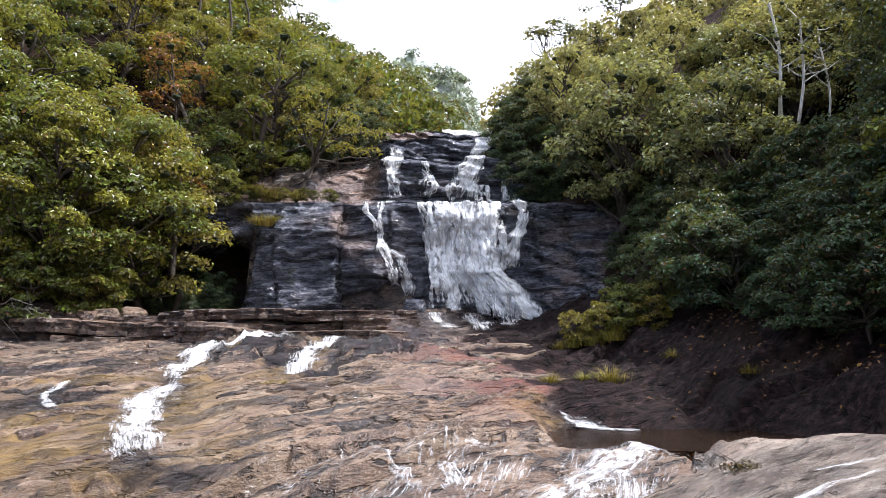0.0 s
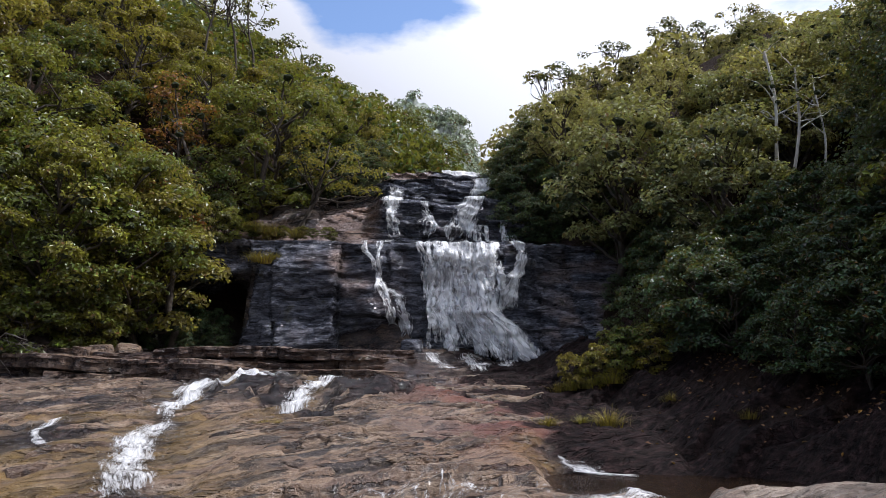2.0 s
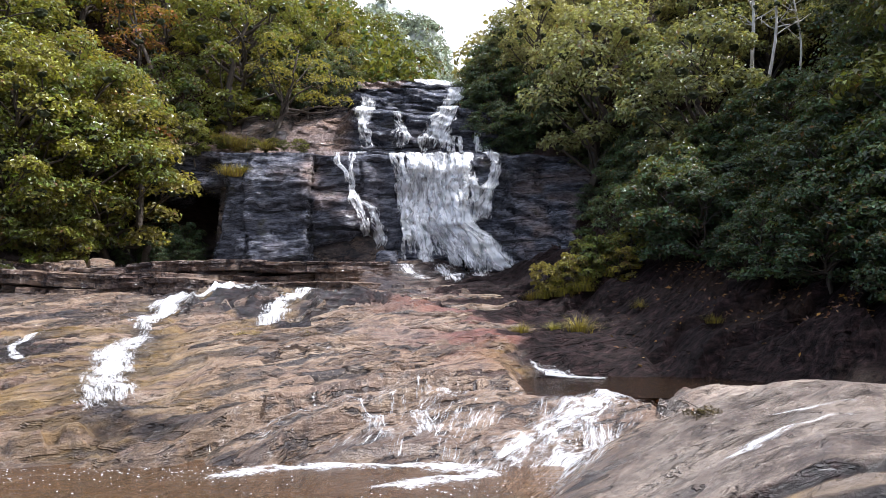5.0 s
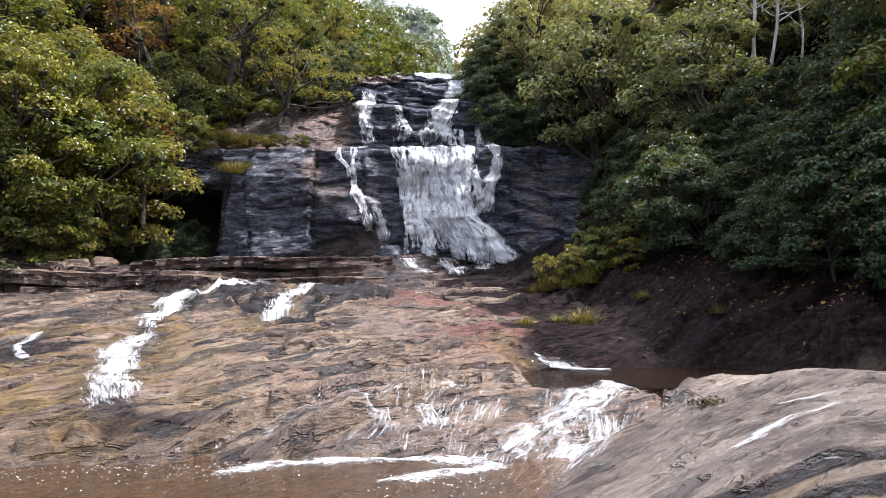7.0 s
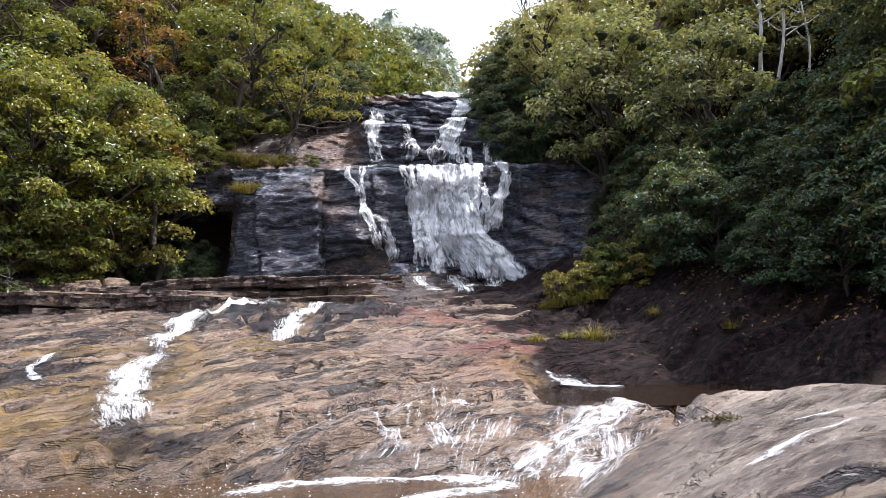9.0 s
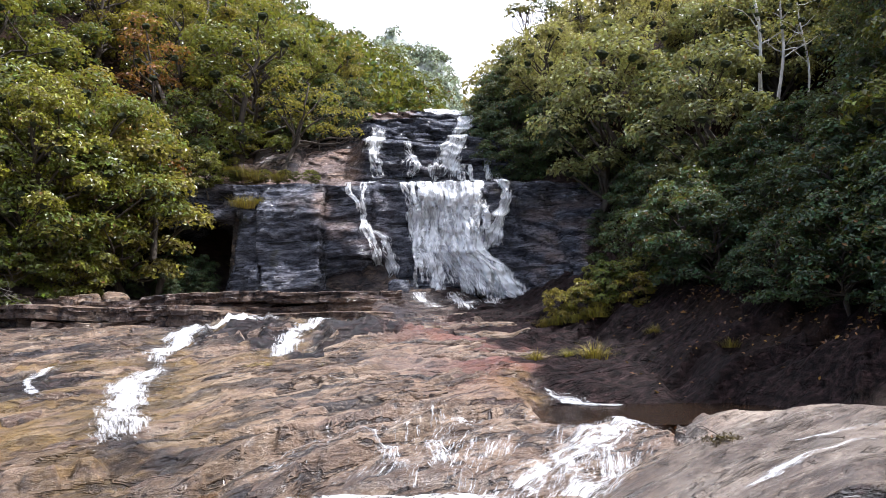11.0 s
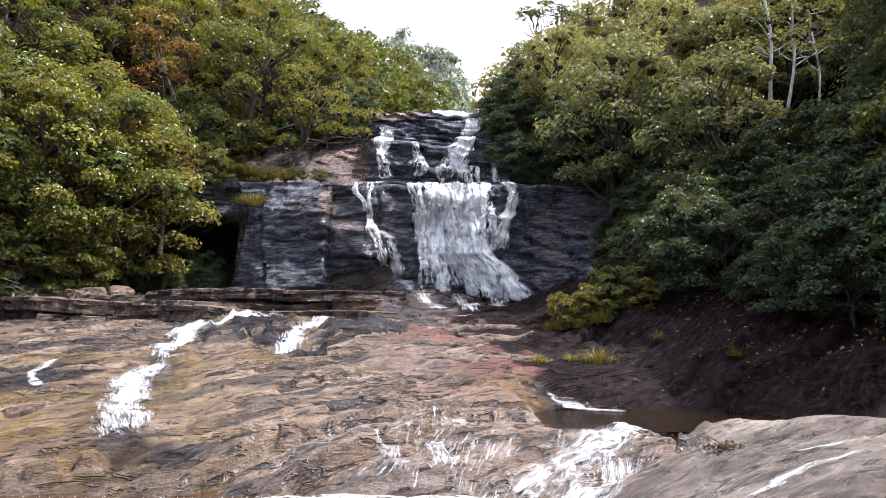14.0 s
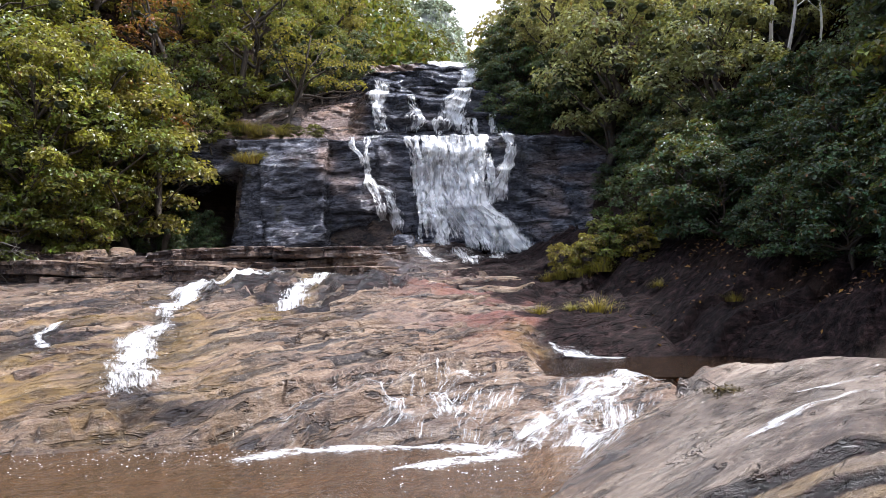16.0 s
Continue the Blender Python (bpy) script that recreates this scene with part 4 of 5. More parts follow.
def fall_density(x, z):
    """How thick the water of the main fall is: white below each tier and on the slanting ridge, thin at the left foot."""
    wob = 0.18 * fbm(x * 0.9, 0.5, 0.2, 3, seed=210)
    d = 0.25 + 0 * x
    for level, gain in ((8.95, 0.5), (8.25, 0.7), (7.35, 0.5), (6.2, 0.35), (5.3, 0.5), (4.4, 0.4), (3.5, 0.3)):
        fall = level + wob + 0.25 * vnoise(x * 0.7, level, seed=211) - z
        d = d + gain * np.where(fall > 0, np.exp(-fall / 0.45), np.exp(fall / 0.05)) * ramp(vnoise(x * 0.55, level * 3, seed=212), -0.6, 0.2)
    k = np.clip(((x - 1.6) * 3.1 - (z - 5.5) * 2.1) / (3.1 ** 2 + 2.1 ** 2), 0, 1)
    ridge = np.hypot(x - 1.6 - 3.1 * k, z - 5.5 + 2.1 * k)
    d = d + 0.9 * np.exp(-(ridge / 0.55) ** 2)
    d = d - 1.3 * (1 - ramp(z - 0.55 * np.clip(2.0 - x, -3, 1) * 0.5, 3.6, 4.8)) * (1 - ramp(x + 1.2 * (z - 3.4), 1.6, 3.2))
    hem = np.interp(x, [-0.5, 1.0, 2.4, 3.8, 4.9], [2.75, 2.62, 2.70, 2.95, 3.25]) + 0.16 * fbm(x * 2.2, 0.3, 0.6, 3, seed=213)
    d = d - 4 * ramp(hem + 0.25 - z, 0, 0.3)
    # bare rock that parts the water at the upper right
    d = d - 3.0 * ramp(1.3 - np.hypot((x - 3.1) / 0.42, (z - 8.2) / 0.42), 0, 0.5)
    d = d + 0.55 * fbm(x * 1.5, z * 0.9, 0.3, 3, seed=214) + 0.30 * vnoise(x * 4.5, z * 0.8, seed=215)
    return d


def fall_mesh(name, line, material, lift=0.14, side=26, bulge=0.0, seed=0, thick=None):
    """Falling water that follows the face; line: across, level, width from the top down."""
    p = np.array(line, float)
    s = np.concatenate([[0], np.cumsum(np.hypot(*np.diff(p[:, :2], axis=0).T))])
    n = max(8, int(s[-1] / 0.09))
    t = np.linspace(0, s[-1], n)
    cx, cz, w = (np.interp(t, s, p[:, k]) for k in range(3))
    for k in range(2):
        cx[1:-1] = (cx[:-2] + cx[1:-1] * 2 + cx[2:]) / 4
        w[1:-1] = (w[:-2] + w[1:-1] * 2 + w[2:]) / 4
    w = w * (1 + 0.25 * vnoise(t * 1.7, 3.5, seed=seed + 203)) if thick is None else w
    a = np.linspace(-1, 1, side)
    x = cx[:, None] + a[None] * w[:, None] / 2 + 0.14 * fbm(t[:, None] * 2.2, a[None] * 4, 0.2, 3, seed=seed + 200)
    z = cz[:, None] + 0 * x
    y = face_y(x, z)
    for k in range(2):
        y[1:-1] = (y[:-2] + y[1:-1] * 2 + y[2:]) / 4
    y = np.minimum(y, face_y(x, z)) - lift - bulge * (1 - a[None] ** 2) * np.sin(np.clip(t / s[-1], 0, 1) * 3.0)[:, None]
    y = y - 0.10 * vnoise(a[None] * w[:, None] * 2.2, t[:, None] * 0.4, seed=seed + 201)
    body = np.minimum(0.9 - 1.5 * np.abs(a[None]) ** (3 if thick is None else 7) + 0 * x, -0.2 + 14 * (t / s[-1])[:, None])
    body = np.minimum(body, -1.2 + 9 * (1 - t / s[-1])[:, None])
    if thick is not None:
        body = np.minimum(body, fall_density(x, z)) if thick == "all" else body + 0.6 * np.minimum(fall_density(x, z), 0.4) - 0.3
    uv = np.stack([x if thick == "all" else a[None] * w[:, None] / 2 + seed * 1.7, t[:, None] + 0 * x], -1).reshape(-1, 2)
    return mesh_from(name, np.stack([x, y, z + 0.03], -1).reshape(-1, 3), grid_faces(n, side), material, True, {"body": body}, uv)


waterfall = tagged(new("waterfall"), "white waterfall in broken strands over dark stepped rock", "waterfall")
waterfall.location = (1.6, 31.0, 2.9)


def fall_part(name, *args, label="", **more):
    ob = part(name, fall_mesh(name, *args, **more), waterfall, label)
    ob.matrix_parent_inverse = Matrix.Translation(waterfall.location).inverted()
    return ob


fall_part("main_fall", [((l + r) / 2, z, r - l) for z, l, r in zip(FALL_LEVEL[::-1], FALL_LEFT[::-1], FALL_RIGHT[::-1])], FALL, side=90, bulge=0.25, label="broad white curtain of water", thick="all")
fall_rng = np.random.default_rng(12)
for k in range(30):
    q = (k + 0.5 + fall_rng.normal() * 0.8) / 30
    top, foot = fall_rng.choice([9.1, 8.4, 7.6, 6.5, 5.6]), fall_rng.choice([7.2, 6.0, 4.9, 3.6, 2.6])
    if top - foot < 1.2:
        foot = 2.6
    zs = np.linspace(top, foot, 8)
    lo, hi = np.interp(zs, FALL_LEVEL, FALL_LEFT), np.interp(zs, FALL_LEVEL, FALL_RIGHT)
    xs = lo + (hi - lo) * q + fall_rng.normal(size=8) * 0.05
    wide = fall_rng.uniform(0.10, 0.55) * np.interp(zs, [2.8, 6, 9], [1.4, 1.0, 0.8])
    fall_part("strand", list(zip(xs, zs, wide)), FALL_FINE if k % 2 else FALL, lift=fall_rng.uniform(0.18, 0.42), side=12, bulge=fall_rng.uniform(0, 0.12), seed=400 + k, thick="strand")
fall_part("side_fall", [(3.65, 9.0, 0.7), (3.95, 8.3, 0.55), (3.7, 7.5, 0.7), (3.35, 6.9, 1.1), (3.1, 6.0, 1.0), (3.0, 5.2, 0.9)], FALL_FINE, lift=0.22, seed=10, side=16)
fall_part("side_fall", [(-2.92, 9.5, 0.5), (-3.05, 8.4, 0.32), (-3.0, 7.0, 0.36), (-2.67, 6.3, 0.62), (-2.33, 5.1, 0.42), (-2.3, 3.5, 0.42), (-2.3, 3.1, 0.35)], FALL_THIN, lift=0.2, seed=11, side=16)
fall_part("side_fall", [(-2.6, 6.5, 0.35), (-1.95, 6.1, 0.4), (-1.85, 5.5, 0.4), (-1.65, 4.85, 0.62), (-1.7, 3.9, 0.6)], FALL_THIN, lift=0.2, seed=12, side=16)
fall_part("side_fall", [(-3.75, 9.0, 0.3), (-3.7, 8.3, 0.22), (-3.3, 7.9, 0.2), (-3.1, 7.4, 0.2)], FALL_THIN, lift=0.2, seed=13, side=12)
fall_part("side_fall", [(-1.3, 9.3, 0.3), (-0.9, 8.3, 0.4), (-0.75, 7.0, 0.35), (-0.65, 5.6, 0.3)], FALL_THIN, lift=0.2, seed=14, side=14)
fall_part("upper_fall", [(-2.75, 13.4, 1.1), (-2.72, 12.4, 0.95), (-2.75, 11.6, 0.9), (-2.8, 10.9, 0.7), (-2.6, 10.2, 0.65), (-2.5, 9.4, 0.9)], FALL_FINE, lift=0.3, seed=15, side=30)
fall_part("upper_fall", [(-1.0, 11.8, 0.35), (-0.76, 11.1, 0.7), (-0.95, 10.3, 0.55), (-1.05, 9.4, 0.7)], FALL_THIN, lift=0.3, seed=16, side=18)
fall_part("upper_fall", [(-0.7, 11.1, 0.3), (-0.45, 10.4, 0.35), (-0.75, 9.6, 0.4)], FALL_THIN, lift=0.3, seed=20, side=14)
fall_part("upper_fall", [(2.45, 14.4, 1.0), (2.3, 13.4, 0.9), (1.8, 12.2, 1.0), (1.35, 11.3, 1.35), (1.05, 10.4, 1.4), (1.0, 9.3, 1.6)], FALL_FINE, lift=0.35, seed=17, side=36)
fall_part("upper_fall", [(1.3, 15.9, 2.2), (1.2, 15.3, 2.6), (1.6, 14.6, 1.6)], FALL_FINE, lift=0.3, seed=18, side=30)
for k, (x, top, w) in enumerate(((1.75, 10.7, 0.18), (2.0, 10.5, 0.22), (2.3, 10.5, 0.2), (3.3, 10.6, 0.3), (3.85, 10.0, 0.35))):
    fall_part("upper_fall", [(x, top, w), (x + 0.02, top - 0.6, w * 1.2), (x + 0.08, 9.3, w * 1.5)], FALL_THIN, lift=0.25, seed=220 + k, side=10)

stream = tagged(new("stream"), "white stream running down over bare rock slabs", "stream")
for name, line, width, mat, lift, flat in (
        ("left_run", STREAM_LEFT, [0.5, 1.0, 1.6, 1.5, 1.15, 1.0, 0.95, 1.0, 1.2, 1.3, 1.3], RAPID, 0.09, None),
        ("middle_run", STREAM_MID, [0.9, 0.6, 0.7, 0.9, 1.1, 0.8], RAPID, 0.08, None),
        ("edge_run", STREAM_EDGE, [0.3, 0.45, 0.45, 0.4, 0.3], RAPID, 0.05, None),
        ("cascade_run", CASCADE_A, [0.7, 0.9, 0.9, 0.8, 0.7, 0.7], CASCADE, 0.06, None),
        ("cascade_run", CASCADE_B, [0.8, 1.3, 1.5, 1.4, 0.9], SPARKLE, 0.06, None),
        ("cascade_run", CASCADE_C, [0.3, 0.5, 0.7], SPARKLE, 0.04, None),
        ("cascade_run", CASCADE_D, [0.3, 0.5, 0.8], SPARKLE, 0.04, None),
        ("foot_run", FOOT_A, [0.9, 1.3, 1.2, 0.7], CASCADE, 0.08, None),
        ("foot_run", FOOT_B, [1.2, 1.6, 1.4, 0.7], CASCADE, 0.08, None),
        ("foot_run", FOOT_C, [1.6, 1.6, 0.8], CASCADE, 0.08, None),
        ("inflow_run", INFLOW, [0.2, 0.5, 0.65, 0.4], RAPID, 0.03, 0.64),
        # runnels drawn in white to stand for the sheen of their film
        ("sheet_run", SHEEN_A, [0.15, 0.25, 0.15], CASCADE, 0.015, None),
        ("sheet_run", SHEEN_B, [0.15, 0.25, 0.25, 0.15], CASCADE, 0.015, None),
        ("foam", FOAM_FAR, [0.4, 0.7, 0.9, 0.9, 0.8, 0.8, 0.9, 0.9], FOAM, 0.02, 0.0),
        ("foam", FOAM_NEAR, [0.25, 0.45, 0.6, 0.65, 0.7], FOAM, 0.02, 0.0)):
    part(name, stream_mesh(name, line, width, mat, lift, flat, side=22, seed=len(bpy.data.meshes)), stream)

# streaked sheet of water over the cascade
fa, fb = np.meshgrid(np.linspace(0, 1, 60), np.linspace(0, 1, 46), indexing="ij")
tx, ty = np.interp(fa, [0, 0.35, 0.7, 1], [-1.9, 0.4, 2.6, 4.2]), np.interp(fa, [0, 0.35, 0.7, 1], [11.5, 12.3, 12.7, 12.0])
bx, by = np.interp(fa, [0, 0.35, 0.7, 1], [-2.8, -0.4, 1.1, 1.7]), np.interp(fa, [0, 0.35, 0.7, 1], [10.3, 10.2, 9.5, 7.9])
cxx, cyy = tx + (bx - tx) * fb, ty + (by - ty) * fb
czz = ground_z(cxx, cyy) + 0.025 + 0.02 * vnoise(cxx * 4, cyy * 4, seed=300)
veil_uv = np.stack([fa * 5.5, fb * 3.0], -1).reshape(-1, 2)
part("water_veil", mesh_from("water_veil", np.stack([cxx, cyy, czz + 0.03], -1).reshape(-1, 3), grid_faces(60, 46), VEIL, True, {}, veil_uv), stream, "white streaks on the running sheet of water")


def level_water(name, xs, ys, z, label, material=POOL):
    px, py = np.meshgrid(xs, ys)
    ob = new(name, mesh_from(name, np.stack([px, py, np.full_like(px, z)], -1).reshape(-1, 3), grid_faces(len(ys), len(xs)), material))
    return tagged(ob, label, "water", kind="structure")


level_water("lower_pool_water", np.linspace(-40, 4.2, 30), np.linspace(-2, 11.0, 20), 0.0, "shallow brown pool water below the cascade")
px, pa = np.meshgrid(np.linspace(0, 1.22, 9), np.linspace(0, 2 * np.pi, 73), indexing="ij")
pk = 0.5 + 0.5 * np.sign(np.cos(pa))
basin_x = 2.6 + 4.5 * pk + 0.9 * px * np.cos(pa) * (1 + 0.08 * vnoise(np.cos(pa) * 2, np.sin(pa) * 2, seed=121))
basin_y = 13.5 - 0.55 * pk + 1.25 * px * np.sin(pa) * (1 + 0.10 * vnoise(np.cos(pa) * 3, np.sin(pa) * 3, seed=122))
tagged(new("upper_pool_water", mesh_from("upper_pool_water", np.stack([basin_x, basin_y, np.full_like(px, 0.64)], -1).reshape(-1, 3), grid_faces(9, 73)[:, ::-1], POOL_DARK)),
       "small dark brown rock pool under the flank", "water", kind="structure")


# white flecks put on the lower pool to stand for sun glitter
fleck_rng = np.random.default_rng(14)
fx0 = np.concatenate([fleck_rng.uniform(-6.5, -1.6, 330), fleck_rng.normal(0.6, 0.8, 160)])
fy0 = np.concatenate([10.1 - np.abs(fleck_rng.normal(0, 0.5, 330)), fleck_rng.normal(8.9, 0.45, 160)])
hexagon = np.linspace(0, 2 * np.pi, 6, endpoint=False)
size0 = fleck_rng.uniform(0.004, 0.013, len(fx0))
fv = np.stack([fx0[:, None] + np.cos(hexagon) * size0[:, None], fy0[:, None] + np.sin(hexagon) * size0[:, None], np.full((len(fx0), 6), 0.012)], -1).reshape(-1, 3)
ff = (np.arange(len(fx0))[:, None, None] * 6 + np.array([[0, 1, 2, 3], [0, 3, 4, 5]])[None]).reshape(-1, 4)
tagged(new("foam_flecks", mesh_from("foam_flecks", fv, ff, GLITTER_WHITE, False)), "small white flecks standing for sun glitter on brown water", "foam", kind="stuff")
# ---------------------------------------------------------------- plants
def unit_ball():
    bm = bmesh.new()
    bmesh.ops.create_icosphere(bm, subdivisions=2, radius=1.0)
    v, f = np.array([q.co for q in bm.verts]), np.array([[c.index for c in q.verts] for q in bm.faces])
    bm.free()
    return v, f


BALL_V, BALL_F = unit_ball()


def crown_mesh(name, clumps, per, size, material, rng, flat=0.72, width=0.5, core=0.21):
    """Leaves on the shells of many uneven clumps over dark cores added as shade; clumps: centre and radius."""
    at, nm, ln, inner = [], [], [], []
    for cx, cy, cz, r in clumps:
        n = int(per * (0.7 + 0.6 * rng.random()))
        d = rng.normal(size=(n, 3))
        d /= np.linalg.norm(d, axis=1)[:, None]
        d[:, 2] = np.where(d[:, 2] < -0.25, -d[:, 2] * 0.8, d[:, 2])
        rad = r * (0.62 + 0.45 * rng.random(n) ** 0.7) * (1 + 0.22 * vnoise(d[:, 0] * 2.3 + cx, d[:, 1] * 2.3 + cy, d[:, 2] * 2.3 + cz, seed=7))
        p = d * rad[:, None] * [1, 1, flat] + [cx, cy, cz]
        at.append(p)
        nm.append(d + [0, 0, 0.55] + rng.normal(size=(n, 3)) * 0.45)
        ln.append(size * (0.6 + 0.8 * rng.random(n)))
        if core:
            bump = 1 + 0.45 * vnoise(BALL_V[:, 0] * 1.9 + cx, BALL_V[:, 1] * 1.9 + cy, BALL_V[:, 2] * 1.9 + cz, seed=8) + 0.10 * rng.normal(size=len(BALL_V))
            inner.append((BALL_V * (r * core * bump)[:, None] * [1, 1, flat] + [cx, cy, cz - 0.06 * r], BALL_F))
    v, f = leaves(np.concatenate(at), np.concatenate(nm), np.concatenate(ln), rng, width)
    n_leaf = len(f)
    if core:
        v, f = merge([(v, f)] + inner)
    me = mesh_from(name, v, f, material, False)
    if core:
        me.materials.append(CORE_SHADE)
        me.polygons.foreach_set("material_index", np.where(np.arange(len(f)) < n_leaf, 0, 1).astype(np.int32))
    return me


def limb(a, b, r0, r1, rng, bend=0.12, n=6):
    a, b = np.array(a, float), np.array(b, float)
    t = np.linspace(0, 1, n)[:, None]
    p = a + (b - a) * t + rng.normal(size=3) * bend * np.linalg.norm(b - a) * np.sin(t * np.pi) + rng.normal(size=(n, 3)) * 0.02 * np.linalg.norm(b - a) * (t > 0) * (t < 1)
    return tube(p, np.linspace(r0, r1, n), 6 if r0 > 0.1 else 4)


def tree_meshes(seed, high, spread, n_clumps, per, size, leaf_mat, bark, low=0.30, clump=0.145, width=0.5, twigs=0):
    """Trunk with limbs, and crown, of a broadleaf tree about `high` metres tall."""
    rng = np.random.default_rng(seed)
    clumps, wood = [], []
    lean = rng.normal(size=2) * 0.05 * high
    top = np.array([lean[0], lean[1], high * 0.72])
    wood.append(limb((0, 0, -0.8), top, 0.026 * high, 0.008 * high, rng, 0.05, 9))
    for k in range(n_clumps):
        az = k * 2.4 + rng.random() * 0.8
        h = low + (0.95 - low) * ((k + 0.5) / n_clumps) + rng.normal() * 0.03
        env = math.sin(min(1.0, max(0.05, (h - low + 0.10) / (1.08 - low))) * math.pi) ** 0.6
        r = spread * high * env * (0.55 + 0.5 * rng.random())
        c = np.array([lean[0] * h + r * math.cos(az), lean[1] * h + r * math.sin(az), h * high])
        clumps.append((*c, clump * high * (0.7 + 0.6 * rng.random())))
        foot = np.array([lean[0] * h, lean[1] * h, high * max(0.12, h - 0.22)]) * [0.8, 0.8, 1]
        wood.append(limb(foot, c, 0.010 * high, 0.0025 * high, rng))
        for j in range(twigs):
            e = c + rng.normal(size=3) * 0.12 * high
            wood.append(limb(c * 0.6 + foot * 0.4, e, 0.004 * high, 0.0012 * high, rng, 0.15, 5))
    v, f = merge(wood)
    return mesh_from("trunk", v, f, bark), crown_mesh("crown", clumps, per, size, leaf_mat, rng, width=width)


def tree_proto(name, label, category, meshes):
    ob = tagged(new(name), label, category)
    part("trunk", meshes[0], ob)
    part("crown", meshes[1], ob)
    return ob


PLACED = set()


def settle_tree(proto, x, y, size, rng, tall=1.0, group="", sink=0.15):
    z = float(ground_z(x, y)) - sink
    m = Matrix.LocRotScale((x, y, z), Euler((rng.normal() * 0.05, rng.normal() * 0.05, rng.random() * 6.28)), (size, size, size * tall))
    if proto.name not in PLACED:
        PLACED.add(proto.name)
        proto.matrix_basis = m
        ob = proto
    else:
        ob = copy_thing(proto, m @ Matrix.Diagonal((1 / proto.scale[0], 1 / proto.scale[1], 1 / proto.scale[2], 1)))
    return tagged(ob, group=group)


def scatter(rng, tries, spacing, box, keep):
    """Uneven points in plan, no two closer than spacing(y)."""
    pts = []
    for k in range(tries):
        x, y = rng.uniform(box[0], box[1]), rng.uniform(box[2], box[3])
        if keep(x, y):
            s = spacing(y)
            if all((x - a) ** 2 + (y - b) ** 2 > s * s for a, b in pts):
                pts.append((x, y))
    return pts


def view_skyline(u):
    """Slope from the camera up to the treetops at a bearing, set to fit its view."""
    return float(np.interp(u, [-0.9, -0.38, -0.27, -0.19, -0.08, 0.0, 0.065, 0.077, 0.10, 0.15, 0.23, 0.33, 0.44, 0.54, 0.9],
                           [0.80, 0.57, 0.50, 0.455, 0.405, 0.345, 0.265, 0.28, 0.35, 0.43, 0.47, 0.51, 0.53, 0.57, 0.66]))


rng = np.random.default_rng(4)
LEFT = [tree_proto("tree", "leafy broadleaf tree with sunlit yellow-green crown", "tree", tree_meshes(s, 8, 0.36, 28, 350, 0.178, m, BARK, 0.10, 0.112, 0.6))
        for s, m in ((1, LEAF_LEFT), (2, LEAF_LEFT), (3, LEAF_LEFT))]
LEFT.append(tree_proto("tree", "broadleaf tree with ochre-yellow leaves and thin limbs", "tree", tree_meshes(5, 7, 0.34, 22, 280, 0.20, LEAF_OCHRE, BARK, 0.15, 0.11, 0.6, twigs=3)))
RUSSET = tree_proto("tree", "slender tree with russet young leaves", "tree", tree_meshes(6, 8, 0.16, 10, 130, 0.20, LEAF_RED, BARK, 0.55, 0.09))
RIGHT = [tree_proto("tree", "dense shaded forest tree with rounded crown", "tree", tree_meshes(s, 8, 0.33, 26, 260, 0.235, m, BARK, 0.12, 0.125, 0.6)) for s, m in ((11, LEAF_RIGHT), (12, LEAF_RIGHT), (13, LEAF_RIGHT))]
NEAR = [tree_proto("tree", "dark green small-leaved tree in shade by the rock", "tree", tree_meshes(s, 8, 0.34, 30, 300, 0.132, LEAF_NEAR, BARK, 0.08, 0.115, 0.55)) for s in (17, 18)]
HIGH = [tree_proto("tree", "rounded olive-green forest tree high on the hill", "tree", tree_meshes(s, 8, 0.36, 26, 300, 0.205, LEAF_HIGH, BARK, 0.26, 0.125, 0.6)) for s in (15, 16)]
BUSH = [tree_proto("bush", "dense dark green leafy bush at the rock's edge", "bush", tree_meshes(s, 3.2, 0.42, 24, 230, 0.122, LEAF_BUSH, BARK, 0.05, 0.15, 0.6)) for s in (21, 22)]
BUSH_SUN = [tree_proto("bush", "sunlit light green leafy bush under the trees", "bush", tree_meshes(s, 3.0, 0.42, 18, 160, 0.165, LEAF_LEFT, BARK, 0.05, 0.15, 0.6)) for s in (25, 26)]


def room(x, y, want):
    """Height that a tree may reach there, capped to fit the camera's skyline."""
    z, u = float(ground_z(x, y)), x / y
    top = view_skyline(u)
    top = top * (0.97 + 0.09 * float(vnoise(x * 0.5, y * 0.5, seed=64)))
    # kept low here so the white trunks show from the camera
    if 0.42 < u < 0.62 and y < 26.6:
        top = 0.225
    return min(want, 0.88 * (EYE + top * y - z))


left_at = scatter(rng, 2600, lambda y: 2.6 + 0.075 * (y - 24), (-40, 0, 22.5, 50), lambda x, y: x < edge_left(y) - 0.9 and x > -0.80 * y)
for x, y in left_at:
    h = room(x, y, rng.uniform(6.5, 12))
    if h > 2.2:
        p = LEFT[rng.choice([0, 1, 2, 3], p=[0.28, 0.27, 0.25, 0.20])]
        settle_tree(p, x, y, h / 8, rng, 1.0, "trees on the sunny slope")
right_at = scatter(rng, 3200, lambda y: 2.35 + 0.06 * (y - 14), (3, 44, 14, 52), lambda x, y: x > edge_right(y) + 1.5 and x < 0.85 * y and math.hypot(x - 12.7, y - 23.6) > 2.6)
